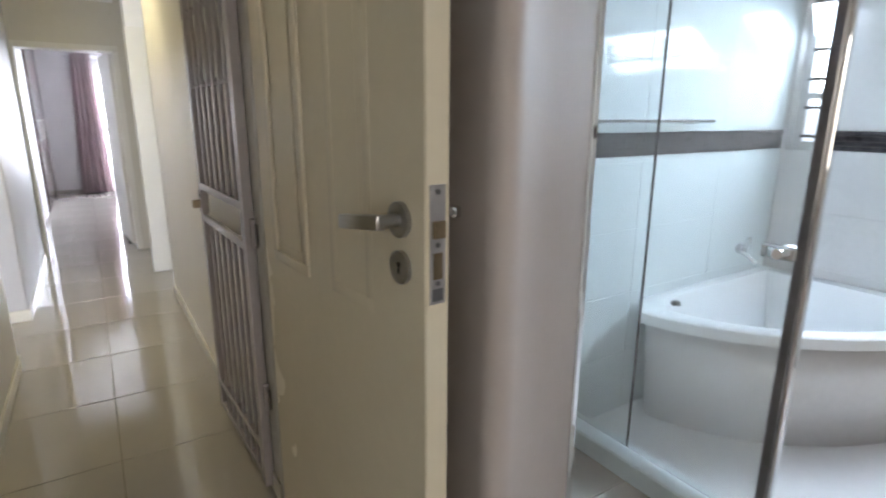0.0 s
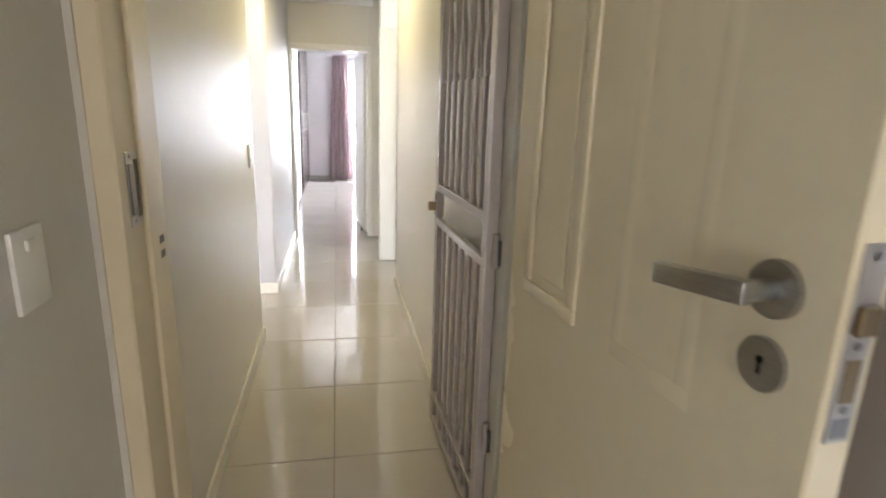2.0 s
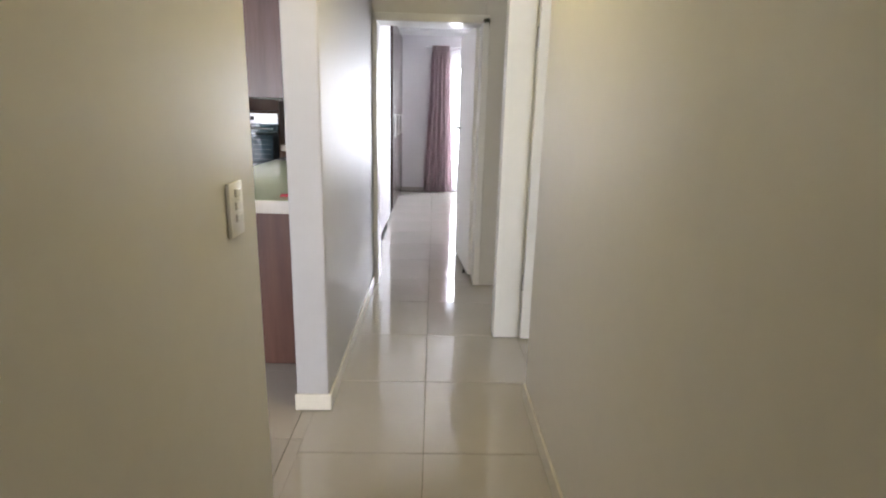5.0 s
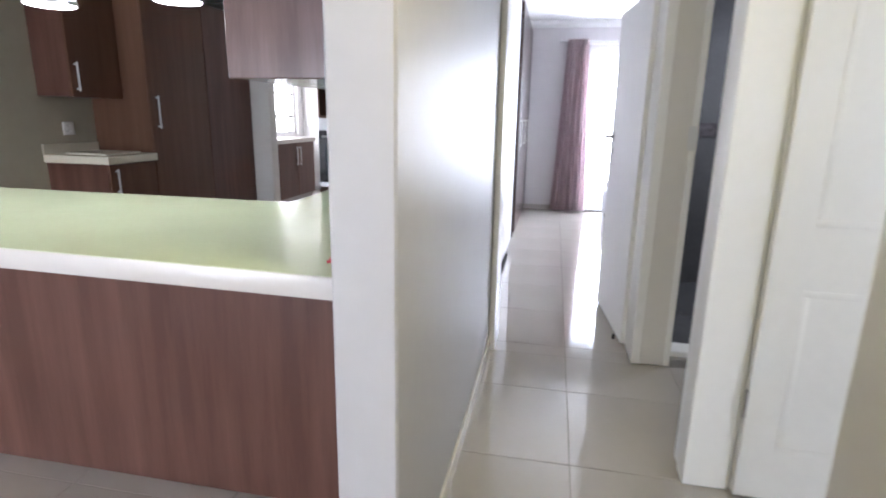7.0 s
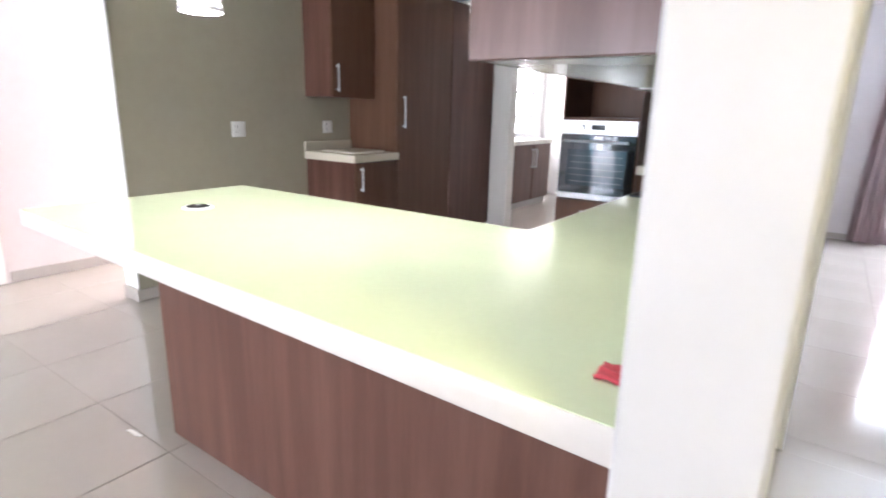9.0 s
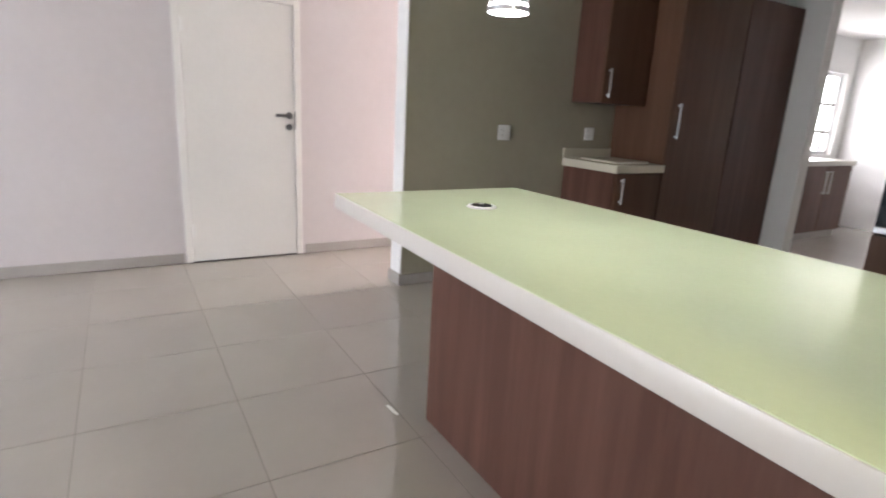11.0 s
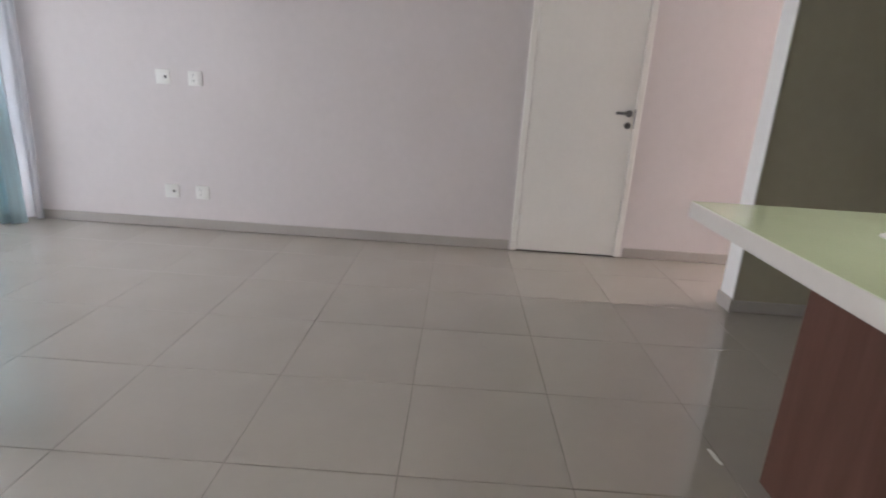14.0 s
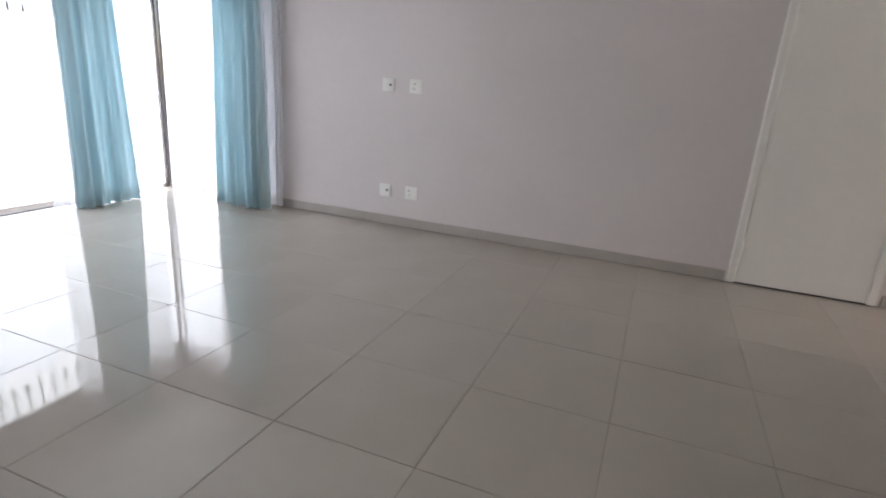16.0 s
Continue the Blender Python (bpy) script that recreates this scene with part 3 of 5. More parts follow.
for z in (0.22, 1.76):
    h = part("hinge", cyl((-4.845, -0.137, z), (-4.845, -0.137, z + 0.1), 0.008, n=12), M_PLASTIC, d2, "white painted hinge")
    part("hinge_plate", box(-4.852, -4.8495, -0.128, -0.108, z, z + 0.1, 0.001), M_PLASTIC, h)
# Black strip laid under the leaf for the shade of the gap.
solid("trim_gap_shade", box(-4.8693, -4.853, -0.138, 0.693, 0.0045, 0.0115), M_BLACK, "black strip for the shade in the gap below the door", "door gap")

# side room door, standing open, and its frame
d3 = thing("door_3", (1.4, 0.86, 0), "white painted panelled door standing open into the side room", "door", kind="structure")
leaf = part("leaf", box(1.0, 1.8, 0.835, 0.875, 0.012, 2.03, 0.002), M_DOORW, d3)
for x0, x1 in ((1.11, 1.36), (1.45, 1.70)):
    for z0, z1 in ((0.20, 0.79), (1.0, 1.9)):
        bm = bmesh.new()
        w = 0.022
        for a0, a1, b0, b1 in ((x0, x1, z0, z0 + w), (x0, x1, z1 - w, z1), (x0, x0 + w, z0 + w, z1 - w), (x1 - w, x1, z0 + w, z1 - w)):
            add_box(bm, a0, a1, 0.8325, 0.835, b0, b1, 0.0012, 2)
        part("panel", bm, M_DOORW, leaf, smooth=True)
for z in (0.32, 1.7):
    part("hinge", cyl((0.997, 0.842, z), (0.997, 0.842, z + 0.1), 0.008, n=12), M_STEEL, d3)
solid("door_frame_3", box(0.838, 0.992, 0.868, 0.8845, 0.004, 2.08, 0.004), M_TRIM, "white gloss painted door jamb lining", "door frame")
solid("door_frame_3b", box(0.836, 0.8445, 0.868, 0.96, 0.004, 2.08, 0.003), M_TRIM, "white gloss painted architrave", "door frame")

# far bedroom door, open
d4 = thing("door_4", (0.79, 2.145, 0), "white painted door standing open into the far bedroom", "door", kind="structure")
part("leaf", box(0.755, 0.795, 2.15, 2.95, 0.015, 1.985, 0.002), M_DOORW, d4)
lever(d4, 0.755, 2.88, 1.205, -1, -1)
d4.rotation_euler = (0, 0, radians(5.5))
part("stopper", cyl((0.735, 2.25, 0.0), (0.735, 2.25, 0.03), 0.010, 0.008, n=12), M_BLACK, d4, "black rubber stopper")
fr4 = thing("door_frame_4", (0.4, 2.0, 0), "cream painted frame around the far bedroom doorway", "door frame", kind="structure")
part("jamb", box(-0.005, 0.025, 1.895, 2.14, 0.004, 2.0, 0.003), M_TRIM, fr4)
part("jamb", box(0.782, 0.832, 1.895, 2.165, 0.004, 2.0, 0.003), M_TRIM, fr4)
part("head", box(-0.005, 0.832, 1.895, 2.14, 1.965, 2.02, 0.003), M_TRIM, fr4)
fr5 = thing("door_frame_5", (1.3, 2.0, 0), "white painted frame around the shower room doorway", "door frame", kind="structure")
part("jamb", box(0.955, 0.985, 1.90, 2.13, 0.004, 2.0, 0.003), M_TRIM, fr5)
part("strike_plate", box(0.94, 0.9865, 1.895, 1.90, 1.17, 1.29, 0.001), M_RING, fr5, "steel strike plate")
part("threshold", box(0.985, 1.72, 2.05, 2.2, 0.0, 0.03, 0.004), M_TRIM, fr5)
solid("floor_shower_room", box(0.96, 2.2, 2.2, 3.6, 0.001, 0.012), M_DTILE, "dark grey tiled shower room floor", "floor")
solid("trim_shower_band", box(0.9605, 2.19, 3.588, 3.5995, 1.2, 1.3), M_MOSAIC, "black mosaic band on dark tiles", "tile band")


# ---- curtains ----
def curtain(name, p0, p1, z0, z1, folds, amp, mat, label, gather=0.9, flare=0.0, seed=0, heading=True, th=0.004, twist=0.25):
    """A hanging cloth between two plan points, with uneven folds that widen towards the hem."""
    rnd = random.Random(seed)
    bm = bmesh.new()
    a, b = Vector((*p0, 0)), Vector((*p1, 0))
    way = (b - a)
    nrm = Vector((-way.y, way.x, 0)).normalized()
    nu, nv = folds * 10, 14
    ph = [rnd.uniform(-0.5, 0.5) for _ in range(folds + 2)]
    am = [rnd.uniform(0.65, 1.2) for _ in range(folds + 2)]
    grid = []
    for j in range(nv + 1):
        v = j / nv
        z = z1 + (z0 - z1) * v
        row = []
        for i in range(nu + 1):
            u = i / nu
            k = u * folds
            f = int(k)
            drift = twist * math.sin(v * 2.2 + 1.7 * ph[f + 1]) * (1 + ph[f])
            s = math.sin(2 * math.pi * k + ph[f] * 0.6 + drift) * am[f] + 0.3 * math.sin(4 * math.pi * k + ph[f + 1] * 3 + v * 1.5)
            width = gather + (1 - gather) * v + flare * (v - 0.5)
            uu = 0.5 + (u - 0.5) * width + 0.004 * math.sin(v * 5 + f)
            amp_v = amp * (0.55 + 0.45 * v)
            row.append(bm.verts.new(a + way * uu + nrm * (s * amp_v) + Vector((0, 0, z + (0.003 * math.sin(k * 9) if j == nv else 0)))))
        grid.append(row)
    for j in range(nv):
        for i in range(nu):
            bm.faces.new((grid[j][i], grid[j][i + 1], grid[j + 1][i + 1], grid[j + 1][i]))
    t = thing(name, (a + b) / 2 + Vector((0, 0, z0)), label, "curtain")
    ob = part("cloth", bm, mat, t, smooth=True)
    md = ob.modifiers.new("thickness", "SOLIDIFY")
    md.thickness = th
    if heading:
        hb = bmesh.new()
        n = folds * 2
        for i in range(n):
            c = a + way * (0.5 + ((i + 0.5) / n - 0.5) * gather) + Vector((0, 0, z1 - 0.03))
            add_box(hb, c.x - 0.012, c.x + 0.012, c.y - 0.014, c.y + 0.014, c.z - 0.045, c.z + 0.045, 0.005)
        part("heading", hb, mat, t)
    return t


curtain("curtain", (0.29, 6.99), (0.78, 6.99), 0.02, 2.36, 5, 0.055, M_MAUVE, "dusty mauve striped curtain hanging beside the bright window", gather=0.58, seed=3)
curtain("curtain", (3.05, 6.99), (3.5, 6.99), 0.03, 2.33, 6, 0.045, M_MAUVE, "dusty mauve striped curtain hanging beside the bright window", gather=0.8, seed=5)
curtain("sheer_curtain", (0.66, 7.05), (3.3, 7.05), 0.02, 2.3, 14, 0.018, M_SHEER, "white sheer curtain across the bedroom window", gather=1.0, seed=4, heading=False, th=0.0008)
curtain("curtain", (-4.27, -5.57), (-3.68, -5.57), 0.006, 2.36, 6, 0.075, M_BLUE, "pale blue curtain hanging beside the sliding door", gather=0.80, seed=7, twist=0.9)
curtain("curtain", (-4.66, -4.91), (-4.66, -4.26), 0.006, 2.36, 7, 0.07, M_BLUE, "pale blue curtain hanging in the room corner", gather=0.80, seed=9, twist=1.1)
curtain("sheer_curtain", (-4.80, -5.66), (-4.80, -4.2), 0.02, 2.34, 12, 0.035, M_VOILE, "white sheer curtain across the side window", gather=1.0, seed=8, heading=False, th=0.0008)
curtain("sheer_curtain", (-4.68, -5.70), (-4.2, -5.70), 0.02, 2.34, 6, 0.02, M_VOILE, "white sheer curtain beside the sliding door", gather=0.95, seed=11, heading=False, th=0.0008)

curtain("sheer_curtain", (-3.93, -5.70), (-3.56, -5.70), 0.02, 2.34, 5, 0.025, M_VOILE, "white sheer curtain gathered beside the sliding door", gather=0.9, seed=12, heading=False, th=0.0008)


def rail(p0, p1, label):
    t = thing("curtain_rail", p0, label, "curtain rail")
    part("rod", cyl(p0, p1, 0.012, n=14), M_ALUW, t)
    for p in (p0, p1):
        v = bmesh.new()
        bmesh.ops.create_uvsphere(v, u_segments=14, v_segments=8, radius=0.02)
        bmesh.ops.translate(v, verts=v.verts, vec=p)
        part("finial", v, M_ALUW, t, smooth=True)


rail((0.3, 7.0, 2.34), (3.6, 7.0, 2.34), "white curtain rod above the bedroom window")
rail((-4.8, -5.64, 2.38), (-1.0, -5.64, 2.38), "white curtain rod above the sliding door")
rail((-4.74, -5.6, 2.38), (-4.74, -4.3, 2.38), "white curtain rod above the side window")


# ---- windows ----
def window_unit(name, axis, c, a0, a1, z0, z1, mull, trans, mat, label, bars=0, glassy=True, bar_mat=None, f=0.045):
    """A framed window in a wall across x or y; mull and trans: inner uprights and crossbars; bars: burglar bars."""
    t = thing(name, (c, (a0 + a1) / 2, z0) if axis == "y" else ((a0 + a1) / 2, c, z0), label, "window", kind="structure")

    def bx(u0, u1, w0, w1, d0, d1, bev=0.003):
        return box(c + d0, c + d1, u0, u1, w0, w1, bev) if axis == "y" else box(u0, u1, c + d0, c + d1, w0, w1, bev)
    for u0, u1, w0, w1 in ((a0, a0 + f, z0, z1), (a1 - f, a1, z0, z1), (a0 + f, a1 - f, z0, z0 + f), (a0 + f, a1 - f, z1 - f, z1)):
        part("window_frame", bx(u0, u1, w0, w1, -0.025, 0.025), mat, t)
    for k in mull:
        part("mullion", bx(a0 + (a1 - a0) * k - 0.025, a0 + (a1 - a0) * k + 0.025, z0 + f, z1 - f, -0.022, 0.022), mat, t)
    for k in trans:
        part("transom", bx(a0 + f, a1 - f, z0 + (z1 - z0) * k - 0.016, z0 + (z1 - z0) * k + 0.016, -0.018, 0.018), bar_mat or mat, t)
    if glassy:
        p = part("pane", bx(a0 + f, a1 - f, z0 + f, z1 - f, -0.003, 0.003, 0), M_GLASS, t)
        p.visible_shadow = False
    for i in range(bars):
        zc = z0 + (z1 - z0) * (i + 0.5) / bars
        part("burglar_bar", bx(a0 + f, a1 - f, zc - 0.008, zc + 0.008, -0.05, -0.034, 0.002), M_ALU, t)
    return t


window_unit("window_1", "x", 7.17, 0.72, 3.3, 0.05, 2.2, (0.33, 0.66), (0.3,), M_ALUW, "white framed bedroom window, bright outside")
window_unit("window_2", "x", -5.86, -4.92, -1.2, -0.03, 1.95, (0.58,), (), M_ALU, "dark bronze aluminium sliding door, bright outside", f=0.03)
window_unit("window_3", "y", -4.95, -5.83, -4.5, -0.03, 1.98, (0.5,), (), M_ALU, "dark bronze aluminium side window, bright outside", f=0.02)
window_unit("window_4", "y", -4.18, 6.85, 7.95, 0.98, 2.05, (), (0.28, 0.62), M_ALUW, "white framed scullery window with dark crossbars, bright outside", bars=2, bar_mat=M_ALU)
window_unit("window_5", "y", 3.78, -3.16, -2.95, 1.22, 2.1, (), (0.32,), M_ALUW, "white framed bathroom window with burglar bars", bars=6)
window_unit("window_6", "y", 3.78, -4.25, -3.36, 1.6, 2.05, (0.5,), (), M_ALUW, "white framed bathroom window with burglar bars", bars=4)
# Unseen window, put there for the added passage light.
window_unit("window_7", "x", -7.68, 0.15, 1.55, 0.9, 2.1, (0.5,), (), M_ALU, "unseen bedroom window added behind the passage for light")
window_unit("window_9", "y", 3.68, -2.65, -1.35, 0.8, 2.2, (0.5,), (), M_ALUW, "white framed side room window")
# Made-up window that goes with the added shower room lamp.
window_unit("window_10", "y", 2.25, 2.65, 3.15, 1.7, 2.1, (), (), M_ALUW, "small high window, unseen, added for the shower room fill light")
window_unit("window_8", "x", 4.93, -4.75, -4.05, 0.1, 2.1, (), (), M_ALUW, "glazed passage door, bright outside")


def grille(x0, x1, y, z0, z1):
    """A wrought-iron screen across the head of the sliding door: stems with a leaf-shaped knot and two side curls."""
    t = thing("ornamental_grille", ((x0 + x1) / 2, y, z0), "dark wrought-iron ornamental grille across the sliding door head", "grille")
    part("rail", box(x0, x1, y - 0.006, y + 0.006, z1 - 0.02, z1, 0.002), M_IRON, t)
    n = int((x1 - x0) / 0.115)
    for i in range(n):
        x = x0 + (x1 - x0) * (i + 0.5) / n
        bm = cyl((x, y, z0 + 0.03), (x, y, z1 - 0.02), 0.006, n=8)
        turn([(0.0, 0.0), (0.012, 0.02), (0.016, 0.05), (0.008, 0.075), (0.0, 0.085)], n=8, centre=(x, y, z0), bm=bm)
        for sgn in (-1, 1):
            for k in range(4):
                a, b = k / 4 * 2.6, (k + 1) / 4 * 2.6
                cyl((x + sgn * 0.028 * math.sin(a), y, z0 + 0.10 - 0.03 * math.cos(a)), (x + sgn * 0.028 * math.sin(b), y, z0 + 0.10 - 0.03 * math.cos(b)), 0.004, n=6, bm=bm)
        part("stem", bm, M_IRON, t)


grille(-4.8, -1.25, -5.915, 1.62, 1.95)


# ---- kitchen ----
def handle_x(parent, x, y, z0, z1):
    """An upright bar handle on a front that looks along x."""
    bm = box(x + 0.022, x + 0.032, y - 0.007, y + 0.007, z0, z1, 0.002)
    add_box(bm, x, x + 0.024, y - 0.005, y + 0.005, z0 + 0.012, z0 + 0.024)
    add_box(bm, x, x + 0.024, y - 0.005, y + 0.005, z1 - 0.024, z1 - 0.012)
    part("handle", bm, M_RING, parent, "pale brushed steel bar handle")


pen = thing("kitchen_peninsula", (-1.1, 0.7, 0), "red-brown woodgrain peninsula base under a pale lime worktop", "kitchen peninsula")
part("back_panel", box(-2.045, -0.16, 0.468, 0.486, 0.004, 0.906, 0.0015), M_WOODP, pen)
part("end_panel", box(-2.045, -2.027, 0.4865, 0.98, 0.004, 0.906, 0.0015), M_WOODP, pen)
part("carcass", box(-2.0265, -0.16, 0.4865, 0.965, 0.09, 0.9055), M_WOOD, pen)
part("front", box(-2.02, -1.4, 0.966, 0.982, 0.1, 0.89, 0.002), M_WOOD, pen)
part("front", box(-1.395, -0.78, 0.966, 0.982, 0.1, 0.89, 0.002), M_WOOD, pen)
leg = thing("base_cabinet", (-0.45, 2.5, 0), "dark brown woodgrain base cabinets beneath the hob", "base cabinet")
part("carcass", box(-0.725, -0.16, 0.99, 4.24, 0.09, 0.9055), M_WOOD, leg)
for i in range(5):
    y = 1.05 + i * 0.52
    part("front", box(-0.742, -0.7255, y, y + 0.515, 0.1, 0.89, 0.002), M_WOOD, leg)


def worktop():
    """An L-shaped slab with the lime top laid in a cream edge."""
    t = thing("worktop", (-1.2, 0.6, 0.9), "pale lime green L-shaped worktop with a thick cream edge", "worktop")
    bm = bmesh.new()
    pts = [(-2.262, 0.132), (-0.1565, 0.062), (-0.1565, 4.245), (-0.756, 4.245), (-0.756, 1.018), (-2.262, 1.018)]
    lo = [bm.verts.new((x, y, 0.907)) for x, y in pts]
    hi = [bm.verts.new((x, y, 0.962)) for x, y in pts]
    k = len(pts)
    bm.faces.new(lo[::-1])
    bm.faces.new(hi)
    for i in range(k):
        bm.faces.new((lo[i], lo[(i + 1) % k], hi[(i + 1) % k], hi[i]))
    bmesh.ops.bevel(bm, geom=[e for e in bm.edges], offset=0.003, segments=2, profile=0.5, affect="EDGES")
    part("edge", bm, M_TOPE, t, "cream worktop edge", True)
    bm = bmesh.new()
    q = [(-2.259, 0.135), (-0.158, 0.065), (-0.158, 4.24), (-0.753, 4.24), (-0.753, 1.015), (-2.259, 1.015)]
    lo = [bm.verts.new((x, y, 0.9585)) for x, y in q]
    hi = [bm.verts.new((x, y, 0.9632)) for x, y in q]
    bm.faces.new(hi)
    for i in range(k):
        bm.faces.new((lo[i], lo[(i + 1) % k], hi[(i + 1) % k], hi[i]))
    part("top_face", bm, M_TOP, t, "pale lime green top")


worktop()
gr = thing("cable_grommet", (-1.845, 0.542, 0.967), "chrome and black pop-up socket ring set in the worktop", "worktop socket")
part("ring", turn([(0.036, 0.0), (0.054, 0.0), (0.053, 0.004), (0.048, 0.007), (0.040, 0.007), (0.037, 0.004)], centre=(-1.845, 0.542, 0.9642)), M_RING, gr, "pale metal ring", True)
part("lid", turn([(0.0, 0.0095), (0.034, 0.0095), (0.040, 0.0072)], centre=(-1.845, 0.542, 0.9642)), M_BLACK, gr, "black lid", True)
part("pull", turn([(0.0, 0.0125), (0.010, 0.012), (0.012, 0.009)], centre=(-1.845, 0.542, 0.9642)), M_DSTEEL, gr, "", True)

# red cloth by the wall end
cl = bmesh.new()
bmesh.ops.create_grid(cl, x_segments=10, y_segments=8, size=0.5)
for v in cl.verts:
    x, y = v.co.x, v.co.y
    v.co = Vector((-0.198 + x * 0.07, 0.195 + y * 0.05, 0.9655 + 0.004 + 0.002 * math.sin(x * 11 + y * 5) + 0.002 * math.cos(y * 14)))
cloth = solid("folded_cloth", cl, M_RED, "small crumpled red cloth on the worktop", "cloth", kind="", smooth=True)
md = cloth.modifiers.new("thickness", "SOLIDIFY")
md.thickness = 0.006

pl = thing("plug_socket", (-0.157, 0.45, 1.13), "white plastic socket with plugs on the wall end", "wall socket")
part("plate", box(-0.166, -0.1555, 0.39, 0.51, 1.07, 1.19, 0.003, 2), M_PLASTIC, pl)
part("plug", box(-0.205, -0.166, 0.405, 0.445, 1.10, 1.145, 0.006, 2), M_PLASTIC, pl, "white plug")
part("plug", box(-0.205, -0.166, 0.46, 0.5, 1.115, 1.17, 0.006, 2), M_PLASTIC, pl, "white plug")

# hanging cabinet and hood along the corridor wall
hc = thing("wall_cabinet", (-0.28, 0.4, 1.385), "brown woodgrain wall cabinet above the worktop, paler as if lit", "wall cabinet")
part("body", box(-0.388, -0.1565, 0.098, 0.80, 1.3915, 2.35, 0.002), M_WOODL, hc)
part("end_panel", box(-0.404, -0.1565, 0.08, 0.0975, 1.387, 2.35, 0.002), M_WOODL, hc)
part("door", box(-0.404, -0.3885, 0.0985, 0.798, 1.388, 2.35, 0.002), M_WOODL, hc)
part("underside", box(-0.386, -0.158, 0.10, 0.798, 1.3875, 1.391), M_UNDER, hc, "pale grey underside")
ex = thing("extractor_hood", (-0.35, 1.3, 1.4), "cream and steel built-in extractor hood above the hob", "extractor hood")
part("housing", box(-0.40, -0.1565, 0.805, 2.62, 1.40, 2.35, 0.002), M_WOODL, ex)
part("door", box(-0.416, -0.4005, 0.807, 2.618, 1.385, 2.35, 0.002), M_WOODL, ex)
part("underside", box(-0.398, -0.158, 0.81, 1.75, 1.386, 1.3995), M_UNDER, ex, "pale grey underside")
part("canopy", box(-0.62, -0.158, 1.82, 2.6, 1.40, 1.44, 0.004), M_TOPC, ex, "cream canopy")
part("filter", box(-0.58, -0.2, 1.87, 2.55, 1.392, 1.3995), M_TOPC, ex, "cream filter panel")
wq = thing("wall_cabinet", (-0.8, 4.1, 1.5), "brown woodgrain wall cabinet on the far kitchen wall, paler as if lit", "wall cabinet")
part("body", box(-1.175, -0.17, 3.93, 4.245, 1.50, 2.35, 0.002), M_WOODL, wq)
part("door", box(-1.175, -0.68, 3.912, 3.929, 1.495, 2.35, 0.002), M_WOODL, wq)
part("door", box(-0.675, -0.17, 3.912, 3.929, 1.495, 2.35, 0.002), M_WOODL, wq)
hb = thing("hob", (-0.45, 2.3, 0.967), "black glass hob with steel-rimmed knobs set in the worktop", "hob")
part("glass_plate", box(-0.735, -0.215, 1.98, 2.62, 0.9645, 0.973, 0.002), M_BLACK, hb)
for i in range(4):
    part("knob", cyl((-0.69, 2.12 + 0.075 * i, 0.973), (-0.69, 2.12 + 0.075 * i, 0.992), 0.017, 0.014, n=16), M_STEEL, hb, "", True)
for x, y, r in ((-0.56, 2.42, 0.09), (-0.34, 2.42, 0.07), (-0.56, 2.16, 0.07), (-0.34, 2.16, 0.09)):
    part("ring", turn([(r - 0.004, 0), (r, 0), (r, 0.0008), (r - 0.004, 0.0008)], centre=(x, y, 0.9732)), M_DSTEEL, hb)


